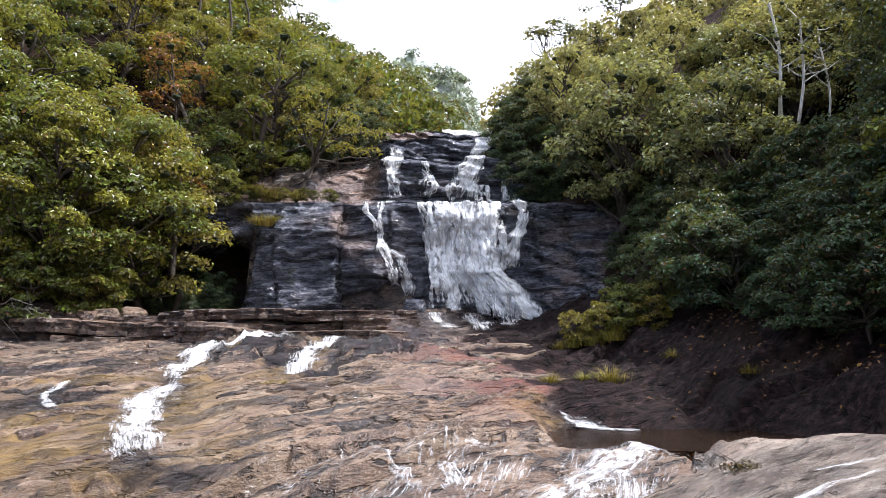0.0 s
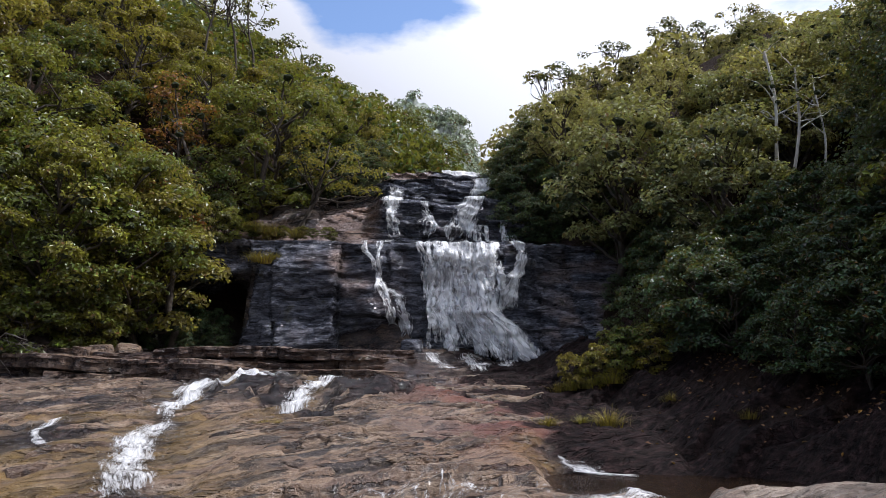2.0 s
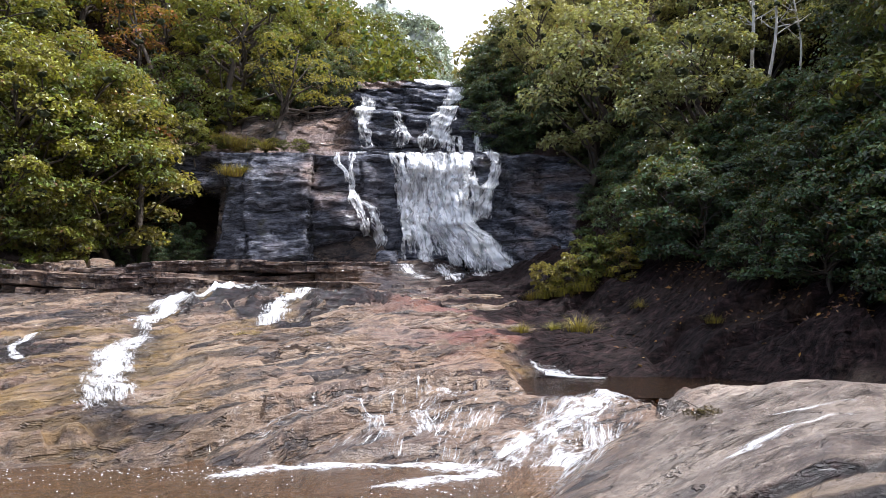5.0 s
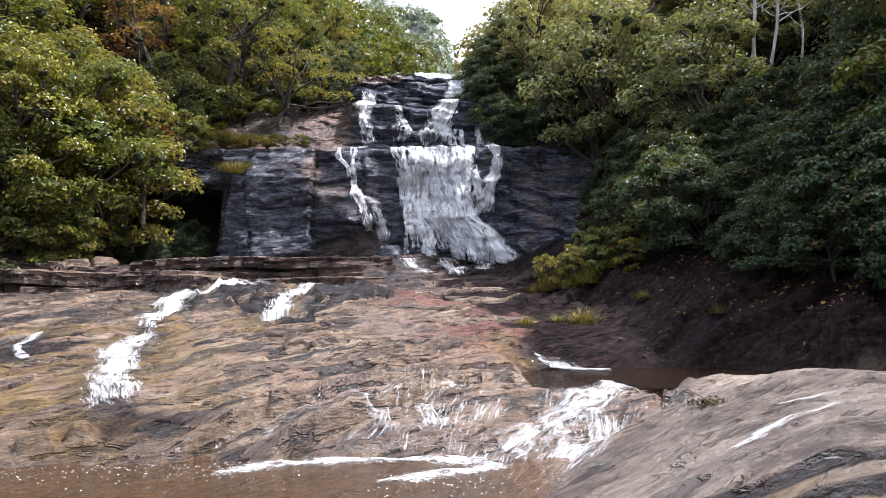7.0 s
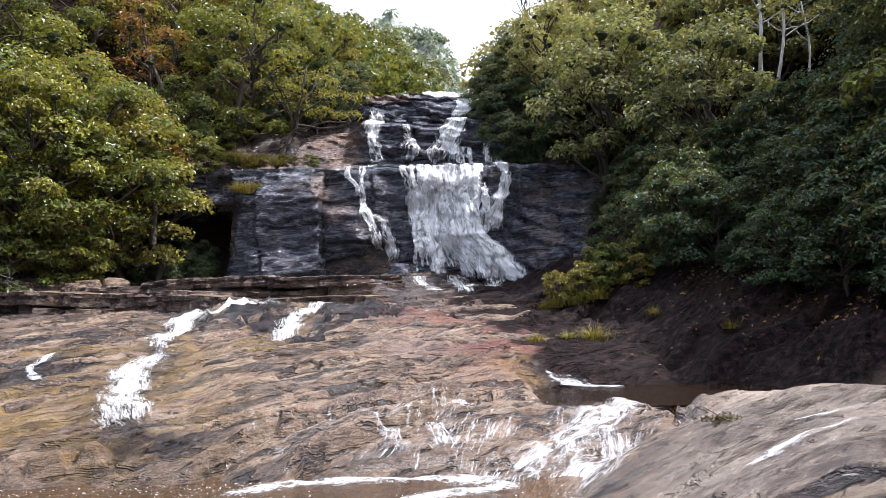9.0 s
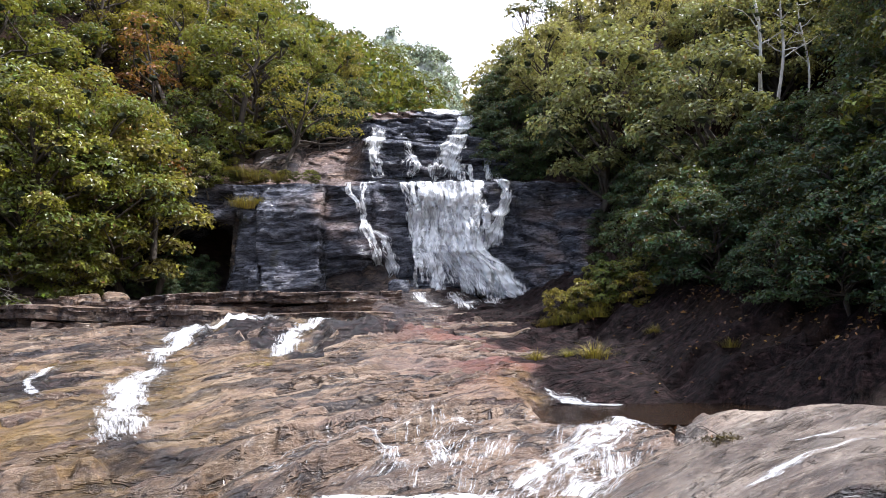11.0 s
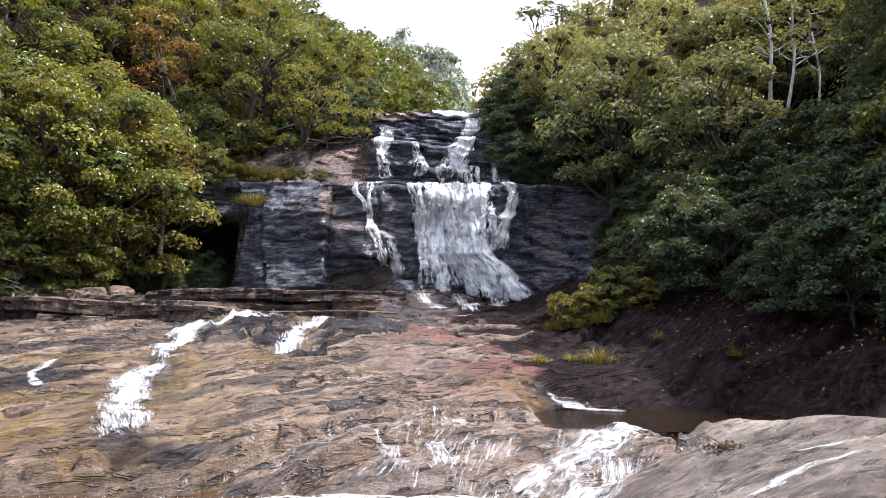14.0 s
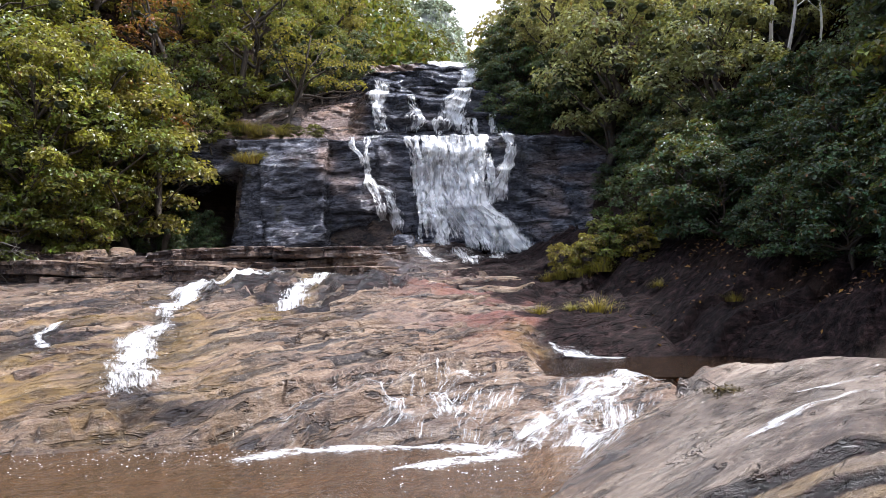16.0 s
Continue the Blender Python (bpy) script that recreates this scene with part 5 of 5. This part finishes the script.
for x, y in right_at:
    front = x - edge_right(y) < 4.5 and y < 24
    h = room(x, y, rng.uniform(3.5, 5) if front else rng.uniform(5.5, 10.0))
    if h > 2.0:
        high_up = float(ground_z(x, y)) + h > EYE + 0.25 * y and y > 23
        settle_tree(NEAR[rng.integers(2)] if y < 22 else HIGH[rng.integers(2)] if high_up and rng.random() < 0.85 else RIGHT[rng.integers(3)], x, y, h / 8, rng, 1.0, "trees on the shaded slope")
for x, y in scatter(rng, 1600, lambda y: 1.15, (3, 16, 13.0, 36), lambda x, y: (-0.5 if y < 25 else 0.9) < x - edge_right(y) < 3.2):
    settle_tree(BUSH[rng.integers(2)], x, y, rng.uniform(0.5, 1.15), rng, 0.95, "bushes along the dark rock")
for x, y in scatter(rng, 1600, lambda y: 1.1, (-24, -4, 22, 44), lambda x, y: (-0.3 if y < 30 else 0.9) < edge_left(y) - x < 3.2 and not (-0.425 < x / y < -0.28 and y < 33.5)):
    settle_tree(BUSH_SUN[rng.integers(2)], x, y, rng.uniform(0.45, 1.1), rng, 1.0, "bushes under the sunny trees")
for k in range(14):
    x, y = -18.5 + k * 0.36 + rng.normal() * 0.2, float(np.interp(k, [0, 6, 13], [25.6, 26.6, 27.8])) + rng.normal() * 0.3
    settle_tree(BUSH_SUN[rng.integers(2)], x, y, rng.uniform(0.55, 1.0), rng, 1.0, "bushes under the sunny trees")
for x, y, z, s in ((-13.2, 32.6, 7.6, 1.0), (-12.2, 33.0, 8.0, 0.9), (-11.4, 33.4, 8.4, 0.8), (-10.6, 33.8, 8.7, 0.7), (-12.8, 32.2, 6.4, 0.7), (-13.6, 31.8, 5.2, 0.8), (-11.9, 32.9, 7.0, 0.6)):
    bush = settle_tree(BUSH_SUN[rng.integers(2)], x, y, s, rng, 0.9, "growth over the hollow")
    bush.location.z = z
for x, y, h in ((-14.2, 29.6, 9.0), (-13.3, 31.6, 9.0), (-15.0, 27.6, 8.5)):
    settle_tree(LEFT[rng.integers(3)], x, y, h / 8, rng, 1.0, "trees on the sunny slope")
# trees right of the view, added to shade the flank and bushes
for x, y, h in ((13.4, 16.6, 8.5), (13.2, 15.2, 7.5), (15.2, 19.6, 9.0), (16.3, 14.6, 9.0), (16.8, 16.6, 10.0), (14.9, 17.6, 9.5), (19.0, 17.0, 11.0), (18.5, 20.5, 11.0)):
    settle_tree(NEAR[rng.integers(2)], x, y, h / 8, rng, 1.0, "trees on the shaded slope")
for x, y, z, s in ((3.2, 38.6, 10.4, 0.75), (3.9, 37.6, 9.6, 0.9), (4.6, 36.9, 9.3, 0.95), (5.4, 36.4, 9.2, 1.0), (3.3, 40.2, 12.0, 0.7), (3.9, 39.4, 11.2, 1.0), (4.7, 38.6, 10.8, 1.2), (5.6, 38.0, 10.5, 1.3),
                   (3.5, 42.0, 13.2, 0.75), (4.2, 41.2, 12.6, 1.0), (5.0, 40.4, 12.4, 1.3), (3.9, 43.8, 14.2, 0.75), (4.6, 43.0, 14.0, 1.1), (5.6, 42.2, 14.0, 1.4), (6.4, 36.6, 9.0, 1.2), (7.2, 35.6, 8.4, 1.2)):
    bush = settle_tree(BUSH[rng.integers(2)], x, y, s, rng, 0.95, "bushes beside the upper falls")
    bush.location.z = z
for x, y, s in ((10.2, 15.4, 1.0), (10.9, 14.3, 1.1), (11.8, 15.6, 1.3), (11.3, 16.9, 1.2), (12.3, 13.2, 1.2), (10.4, 16.8, 1.0), (13.2, 14.6, 1.4)):
    settle_tree(BUSH[rng.integers(2)], x, y, s, rng, 0.95, "bushes along the dark rock")
for x, y, h in ((14.6, 29.6, 8.0), (16.6, 30.6, 8.5), (13.2, 31.6, 8.0), (18.8, 32.0, 9.0), (15.8, 33.6, 9.0), (18.4, 28.2, 8.0), (20.6, 29.6, 9.0), (21.0, 34.0, 9.5), (17.6, 36.0, 9.5), (13.8, 35.0, 8.5)):
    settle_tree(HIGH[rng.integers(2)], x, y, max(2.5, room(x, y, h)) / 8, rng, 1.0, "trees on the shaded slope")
for x, y, s in ((-12.8, 32.0, 0.55), (-12.0, 32.6, 0.5), (-11.2, 33.0, 0.45), (-10.5, 32.8, 0.4), (-11.7, 31.8, 0.35), (-10.9, 34.2, 0.7), (-12.5, 34.0, 0.8)):
    settle_tree(BUSH[rng.integers(2)], x, y, s, rng, 1.1, "dark growth in the hollow")
slim = tree_proto("tree", "slim tree with bright yellow-green leaves at the bank", "tree", tree_meshes(29, 6, 0.15, 14, 260, 0.14, LEAF_SHRUB, BARK, 0.22, 0.10, 0.6))
settle_tree(slim, 10.9, 14.6, 1.15, rng, 1.0)
for x, y, h in ((-12.2, 32.0, 8.2), (-13.5, 36.5, 9.0)):
    settle_tree(RUSSET, x, y, h / 8, rng, 1.0)


# every kind of tree stands somewhere on the upper slopes
for k, proto in enumerate(LEFT + RIGHT + NEAR + HIGH + BUSH + BUSH_SUN):
    if proto.name not in PLACED:
        settle_tree(proto, 22.0 + 1.5 * k, 40.0, 0.8, rng, 1.0, "trees on the shaded slope")


def far_wood(name, label, pts, per, size, material, seed):
    """One canopy of many crowns on a far slope."""
    r = np.random.default_rng(seed)
    clumps = []
    for x, y in pts:
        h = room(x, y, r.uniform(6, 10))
        if h < 1.5:
            continue
        z = float(ground_z(x, y))
        for k in range(7):
            clumps.append((x + r.normal() * 1.5, y + r.normal() * 1.5, z + h * (0.35 + 0.55 * k / 7), r.uniform(1.0, 1.9)))
    ob = new(name, crown_mesh(name, clumps, per, size, material, r, width=0.6, core=0))
    return tagged(ob, label, "forest", kind="stuff")


far_wood("far_wood", "distant green forest canopy on the hillside", scatter(rng, 2500, lambda y: 2.6 + 0.03 * (y - 48), (-70, 10, 49, 130), lambda x, y: x < edge_left(y) - 1 and x > -0.6 * y and x < 0.035 * y), 66, 0.50, LEAF_LEFT, 71)
far_wood("far_wood", "distant shaded forest canopy on the steep hill", scatter(rng, 2500, lambda y: 2.6 + 0.03 * (y - 50), (4, 95, 51, 120), lambda x, y: x > edge_right(y) + 1 and x < 0.95 * y), 60, 0.52, LEAF_HIGH, 72)

# ---------------------------------------------------------------- single plants and small things
def grass_mesh(name, n, high, spread, seed, material=GRASS, droop=1.5, wide=0.020):
    """Bent blades that rise from one foot."""
    r = np.random.default_rng(seed)
    v, f = [], []
    for k in range(n):
        az, out = r.random() * 6.283, abs(r.normal()) * spread * 0.4
        foot = np.array([math.cos(az) * out, math.sin(az) * out, -0.05])
        lean = r.uniform(0.1, 1.0) * droop
        side = np.array([-math.sin(az), math.cos(az), 0]) * wide * r.uniform(0.6, 1.4)
        h = high * r.uniform(0.5, 1.1)
        for j, t in enumerate((0, 0.4, 0.75, 1.0)):
            p = foot + np.array([math.cos(az) * lean * h * t * t, math.sin(az) * lean * h * t * t, h * (t - 0.45 * lean * t * t)])
            w = side * (1 - t * 0.95)
            v += [p - w, p + w]
        b = k * 8
        f += [(b, b + 1, b + 3, b + 2), (b + 2, b + 3, b + 5, b + 4), (b + 4, b + 5, b + 7, b + 6)]
    return mesh_from(name, np.array(v), np.array(f), material, False)


def plant(name, label, category, mesh, x, y, z=None, size=1.0, turn=0.0, group=""):
    ob = new(name, mesh)
    ob.matrix_basis = Matrix.LocRotScale((x, y, float(ground_z(x, y)) - 0.02 if z is None else z), Euler((0, 0, turn)), (size, size, size))
    return tagged(ob, label, category, group)


TUFT = [grass_mesh("grass_tuft", 240, 0.95, 0.8, s) for s in (1, 2, 3)]
small = np.random.default_rng(8)
# shrub and tall grass on the dark flank
for x, y, s in ((4.1, 22.2, 0.55), (4.7, 21.9, 0.6), (5.3, 21.6, 0.6), (3.8, 22.5, 0.5)):
    plant("grass_tuft", "tall yellow-green grass tuft on dark wet rock", "grass", TUFT[small.integers(3)], x, y, size=s, turn=small.random() * 6, group="grass by the shrub")
SHRUB = tree_proto("shrub", "low yellow-green leafy shrub on the dark rock", "shrub", tree_meshes(28, 3.0, 0.42, 18, 110, 0.24, LEAF_SHRUB, BARK, 0.04, 0.17))
for x, y, s in ((4.2, 22.4, 0.40), (4.75, 22.1, 0.38), (5.15, 22.4, 0.45), (5.6, 22.0, 0.38), (6.0, 22.4, 0.48), (6.5, 22.1, 0.45), (6.95, 22.4, 0.5), (5.7, 22.8, 0.5)):
    settle_tree(SHRUB, x, y, s, small, 1.0, "low shrubs on the dark rock", 0.05)
for x, y, s, lab in ((2.6, 17.1, 0.42, "small ochre grass tuft in a rock crack"), (4.2, 17.8, 0.62, "dry ochre grass tuft in a rock crack"), (3.5, 17.5, 0.35, "small ochre grass tuft in a rock crack"),
                     (-4.05, 16.6, 0.30, "short yellow-green tuft on the pale rock"), (-3.7, 16.5, 0.22, "short yellow-green tuft on the pale rock"), (-2.4, 15.8, 0.18, "short yellow-green tuft on the pale rock"),
                     (7.1, 16.3, 0.35, "small dry grass tuft on dark rock"), (6.2, 18.9, 0.4, "small dry grass tuft on dark rock")):
    plant("grass_tuft", lab, "grass", TUFT[small.integers(3)], x, y, size=s, turn=small.random() * 6)
# grass on the shoulder and the face of the cliff
for k in range(12):
    x, y = small.uniform(-10.6, -7.4), small.uniform(34.3, 36.2)
    plant("grass_tuft", "bright yellow-green grass on top of the cliff", "grass", TUFT[k % 3], x, y, 9.15 + 0.25 * small.random() + max(0, -x - 7) * 0.1, small.uniform(0.5, 0.85), small.random() * 6, "grass on the cliff top")
for x, z, s in ((-8.9, 7.75, 0.75), (-8.45, 7.65, 0.8), (-8.1, 7.8, 0.65), (-10.5, 5.9, 0.5), (-10.2, 5.2, 0.6), (-9.9, 6.4, 0.35)):
    plant("grass_tuft", "hanging yellow grass tuft on the dark cliff", "grass", TUFT[small.integers(3)], x, float(face_y(np.array(x), np.array(z))) - 0.1, z, s, small.random() * 6, "grass on the cliff face")


for k in range(9):
    moss = settle_tree(SHRUB, -9.6 + k * 0.52 + small.normal() * 0.12, 34.4 + small.random() * 0.8, small.uniform(0.18, 0.30), small, 0.8, "low growth on the cliff top")
    moss.location.z = 9.1 + 0.2 * small.random()


def boulder_mesh(seed, sx, sy, sz):
    bm = bmesh.new()
    bmesh.ops.create_icosphere(bm, subdivisions=4, radius=1.0)
    p = np.array([v.co for v in bm.verts])
    d = 1 + 0.22 * fbm(p[:, 0] * 1.3, p[:, 1] * 1.3, p[:, 2] * 1.3, 4, seed=seed)
    cut = np.clip(np.abs(p) * d[:, None], 0, 0.82) * np.sign(p)
    for v, c in zip(bm.verts, cut):
        v.co = (c[0] * sx, c[1] * sy, c[2] * sz)
    me = bpy.data.meshes.new("boulder")
    bm.to_mesh(me)
    bm.free()
    me.materials.append(ROCK)
    for q in me.polygons:
        q.use_smooth = True
    return me


for x, y, sx, sy, sz, lab in ((-12.9, 26.6, 0.62, 0.5, 0.36, "brown rounded boulder on the rock ledge"), (-11.9, 26.9, 0.55, 0.5, 0.34, "pale tilted boulder on the rock ledge"),
                              (-15.6, 25.9, 0.45, 0.4, 0.3, "brown boulder at the foot of bushes"), (-1.3, 31.3, 0.55, 0.4, 0.45, "dark wet boulder at the foot of falls")):
    ob = new("boulder", boulder_mesh(int(abs(x) * 10), sx, sy, sz))
    ob.matrix_basis = pose(x, y, float(ground_z(x, y)) + sz * 0.45, small.uniform(-8, 8), small.uniform(-8, 8), small.uniform(0, 360))
    if "wet" in lab:
        ob.data.materials[0] = CLIFF
    tagged(ob, lab, "boulder")

# drift of leaves and twigs caught on the whaleback
drift = tagged(new("flood_debris"), "small heap of wet dead leaves and twigs on bare rock", "debris")
pts = small.normal(size=(170, 3)) * [0.17, 0.09, 0.035] + [0, 0, 0.05]
v, f = leaves(pts, small.normal(size=(170, 3)) + [0, 0, 0.6], small.uniform(0.05, 0.11, 170), small, 0.45)
part("dead_leaves", mesh_from("dead_leaves", v, f, leaf_material("dead_leaves", [(0, (0.10, 0.055, 0.02)), (1, (0.07, 0.05, 0.02))], 0.1), False), drift)
v, f = merge([limb((small.normal() * 0.1, small.normal() * 0.05, 0.03), (small.normal() * 0.25 - 0.15, small.normal() * 0.1, small.uniform(0.02, 0.14)), 0.010, 0.004, small) for k in range(7)])
part("twigs", mesh_from("twigs", v, f, BARK), drift)
drift.matrix_basis = Matrix.LocRotScale((4.02, 9.7, float(ground_z(4.02, 9.7)) + 0.0), None, (0.8, 0.8, 0.8))

# fallen leaves over the shaded flank
lx, ly = small.uniform(4.5, 10.5, 2600), small.uniform(13.6, 24, 2600)
keep = (small.random(2600) < 0.10 + 0.9 * ramp(lx - edge_right(ly), -2.2, 0.0) * (vnoise(lx * 1.1, ly * 1.1, seed=88) > 0.05)) & (lx - edge_right(ly) < 0.8)
lx, ly = lx[keep], ly[keep]
v, f = leaves(np.stack([lx, ly, ground_z(lx, ly) + 0.03], 1), small.normal(size=(len(lx), 3)) * 0.4 + [0, -0.3, 1], small.uniform(0.07, 0.15, len(lx)), small, 0.5)
tagged(new("fallen_leaves", mesh_from("fallen_leaves", v, f, leaf_material("rust_dead_leaves", [(0, (0.20, 0.085, 0.03)), (1, (0.16, 0.09, 0.035))], 0.1), False)), "scattered rust-brown fallen leaves on dark rock", "leaves", kind="stuff")

for x, y, z, s in ((-8.3, 39.2, 12.4, 0.8), (-7.2, 39.8, 12.6, 0.9), (-6.3, 40.3, 12.8, 0.85), (-5.4, 40.9, 13.2, 0.8), (-4.7, 41.4, 13.6, 0.7), (-7.8, 41.0, 13.4, 1.0), (-6.0, 42.0, 13.9, 1.0), (-4.2, 43.0, 14.6, 0.8)):
    bush = settle_tree(BUSH[small.integers(2)], x, y, s, small, 1.0, "bushes above the upper falls")
    bush.location.z = z

# bare-limbed tree that leans out over the upper falls
def leaning_tree():
    r = np.random.default_rng(33)
    ob = tagged(new("tree"), "leaning tree with bare dark limbs and thin ochre foliage", "tree")
    x0, y0 = -8.2, 35.6
    z0 = float(ground_z(x0, y0))
    wood, clumps = [], []
    fork = np.array([1.7, -0.2, 3.4])
    wood.append(limb((0, 0, -0.5), fork, 0.17, 0.11, r, 0.06, 9))
    for k in range(9):
        a = -0.3 + k * 0.33 + r.normal() * 0.1
        e = fork + np.array([math.cos(a) * r.uniform(1.8, 3.0), r.normal() * 1.2, 0.3 + math.sin(a) * r.uniform(1.4, 2.6)])
        wood.append(limb(fork * r.uniform(0.75, 1.0), e, 0.07, 0.02, r, 0.12, 8))
        for j in range(5):
            s = fork + (e - fork) * r.uniform(0.4, 1.0)
            t = s + np.array([r.normal() * 0.7, r.normal() * 0.6, r.uniform(-0.2, 0.9)])
            wood.append(limb(s, t, 0.025, 0.007, r, 0.15, 6))
            clumps.append((*t, r.uniform(0.35, 0.65)))
    v, f = merge(wood)
    part("trunk", mesh_from("trunk", v, f, BARK), ob)
    part("crown", crown_mesh("crown", clumps, 60, 0.15, LEAF_OCHRE, r), ob, "thin ochre-green foliage")
    ob.matrix_basis = pose(x0, y0, z0)


leaning_tree()


# tall white trunks on the shaded slope
def white_tree(x, y, high, sway, seed, girth=0.11):
    r = np.random.default_rng(seed)
    ob = tagged(new("tree"), "tall slender tree with bare white trunk", "tree", "white trunks on the shaded slope")
    t = np.linspace(0, 1, 14)
    line = np.stack([sway * (t ** 2) + 0.08 * np.sin(t * 9 + seed), 0.1 * np.sin(t * 7), t * high - 0.4], 1)
    wood = [tube(line, np.linspace(girth, girth * 0.4, 14), 8)]
    clumps = []
    for k in range(9):
        h = r.uniform(0.62, 1.0)
        s = np.array([np.interp(h, t, line[:, 0]), np.interp(h, t, line[:, 1]), np.interp(h, t, line[:, 2])])
        e = s + np.array([r.normal() * 0.7, r.normal() * 0.5, r.uniform(0.3, 1.0)])
        wood.append(limb(s, e, girth * 0.28, girth * 0.1, r, 0.12, 6))
        clumps.append((*e, r.uniform(0.3, 0.6)))
    v, f = merge(wood)
    part("trunk", mesh_from("trunk", v, f, BARK_WHITE), ob, "white bark trunk and limbs")
    part("crown", crown_mesh("crown", clumps, 45, 0.16, LEAF_RIGHT, r), ob, "thin green foliage")
    ob.matrix_basis = pose(x, y, float(ground_z(x, y)))


white_tree(12.13, 24.0, 7.8, -0.25, 51, 0.10)
white_tree(12.58, 24.0, 7.0, 0.45, 52, 0.085)
white_tree(13.9, 24.3, 6.2, -0.1, 53, 0.055)

# far mountain that closes the valley
mu, md = np.meshgrid(np.linspace(-0.35, 0.20, 160), np.linspace(0, 1, 60), indexing="ij")
crest = np.interp(mu, [-0.35, -0.12, -0.06, -0.029, -0.004, 0.02, 0.034, 0.05, 0.066, 0.12, 0.20], [0.20, 0.36, 0.405, 0.40, 0.376, 0.378, 0.365, 0.325, 0.29, 0.20, 0.15])
my = 330 - 110 * (1 - md) + 14 * fbm(mu * 26, md * 5, 0.3, 4, seed=95)
mz = 20 + (EYE + crest * 328 - 20 + 3 * vnoise(mu * 60, md * 9, seed=96)) * md ** 0.8 + 1.2 * fbm(mu * 120, md * 26, 0.2, 3, seed=97)


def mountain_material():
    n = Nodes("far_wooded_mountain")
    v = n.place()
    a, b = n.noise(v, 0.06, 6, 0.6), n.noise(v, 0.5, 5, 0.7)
    # haze put into the base colours, paler than the near slopes
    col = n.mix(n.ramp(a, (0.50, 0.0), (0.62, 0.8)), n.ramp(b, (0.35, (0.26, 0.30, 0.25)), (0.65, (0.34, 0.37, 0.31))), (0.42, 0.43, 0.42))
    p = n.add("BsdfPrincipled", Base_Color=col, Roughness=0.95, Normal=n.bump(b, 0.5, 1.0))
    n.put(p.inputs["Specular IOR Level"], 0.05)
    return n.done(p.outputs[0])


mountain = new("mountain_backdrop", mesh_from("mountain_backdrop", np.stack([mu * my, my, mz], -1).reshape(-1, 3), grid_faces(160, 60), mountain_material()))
tagged(mountain, "distant wooded mountain with grey cliffs, paled for haze", "mountain", kind="structure")

hill_rng = np.random.default_rng(61)
spots = [(int(hill_rng.integers(2, 158)), int(59 * hill_rng.random() ** 0.6)) for k in range(900)]
clumps = [(mu[i, j] * my[i, j], my[i, j] - 2, mz[i, j] + 1.0, hill_rng.uniform(2.2, 4.5)) for i, j in spots]
# leaf colour paled to stand for haze
HAZED_LEAF = leaf_material("far_mountain_leaves", [(0.0, (0.30, 0.35, 0.27)), (1.0, (0.36, 0.40, 0.32))], 0.2, 0.8)
tagged(new("mountain_wood", crown_mesh("mountain_wood", clumps, 46, 1.5, HAZED_LEAF, hill_rng, core=0)), "distant woods on the far mountain, paled for haze", "forest", kind="stuff")


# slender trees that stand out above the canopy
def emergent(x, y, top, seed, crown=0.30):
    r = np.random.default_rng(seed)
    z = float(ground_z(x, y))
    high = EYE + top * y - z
    ob = tagged(new("tree"), "slender tree with umbrella crown above the forest canopy", "tree", "trees above the canopy")
    wood, clumps = [limb((0, 0, -0.5), (r.normal() * 0.3, 0, high * 0.95), 0.012 * high, 0.005 * high, r, 0.03, 9)], []
    for k in range(9):
        e = np.array([r.normal() * crown * 3.2, r.normal() * crown * 3.2, high * r.uniform(0.86, 1.0)])
        wood.append(limb((0, 0, high * r.uniform(0.68, 0.85)), e, 0.05, 0.015, r, 0.15, 6))
        clumps.append((*e, r.uniform(0.35, 0.75)))
    v, f = merge(wood)
    part("trunk", mesh_from("trunk", v, f, BARK), ob)
    part("crown", crown_mesh("crown", clumps, 46, 0.24, LEAF_RIGHT, r, flat=0.5), ob)
    ob.matrix_basis = pose(x, y, z)


for u, y, top, seed in ((0.155, 52, 0.455, 1), (0.19, 54, 0.468, 2), (0.26, 55, 0.505, 3), (0.335, 56, 0.535, 4), (0.36, 52, 0.525, 5), (0.40, 54, 0.53, 6), (0.235, 47, 0.45, 7), (0.47, 50, 0.56, 8)):
    emergent(u * y, y, top, seed)
for u, y, top, seed in ((-0.335, 46, 0.60, 11), (-0.305, 48, 0.575, 12), (-0.215, 52, 0.485, 13), (-0.36, 44, 0.60, 14)):
    emergent(u * y, y, top, seed, 0.4)

# dead twiggy branch by the ledge
dead = tagged(new("dead_branch"), "bare grey dead branch hanging over the ledge", "branch")
br = np.random.default_rng(77)
twig = [limb((-1.6, 0.2, 0.2), (0.6, -0.4, 1.0), 0.035, 0.012, br, 0.1, 8)]
for k in range(16):
    s0 = np.array([-1.6, 0.2, 0.2]) + np.array([2.2, -0.6, 0.8]) * br.uniform(0.2, 1.0)
    twig.append(limb(s0, s0 + np.array([br.normal() * 0.45, br.normal() * 0.3, br.normal() * 0.35]), 0.012, 0.004, br, 0.15, 5))
v, f = merge(twig)
part("branch_wood", mesh_from("branch_wood", v, f, bark_material("grey_dead_bark", (0.13, 0.11, 0.09), (0.34, 0.31, 0.27))), dead)
dead.matrix_basis = pose(-15.0, 24.9, float(ground_z(-15.0, 24.9)) + 0.3)
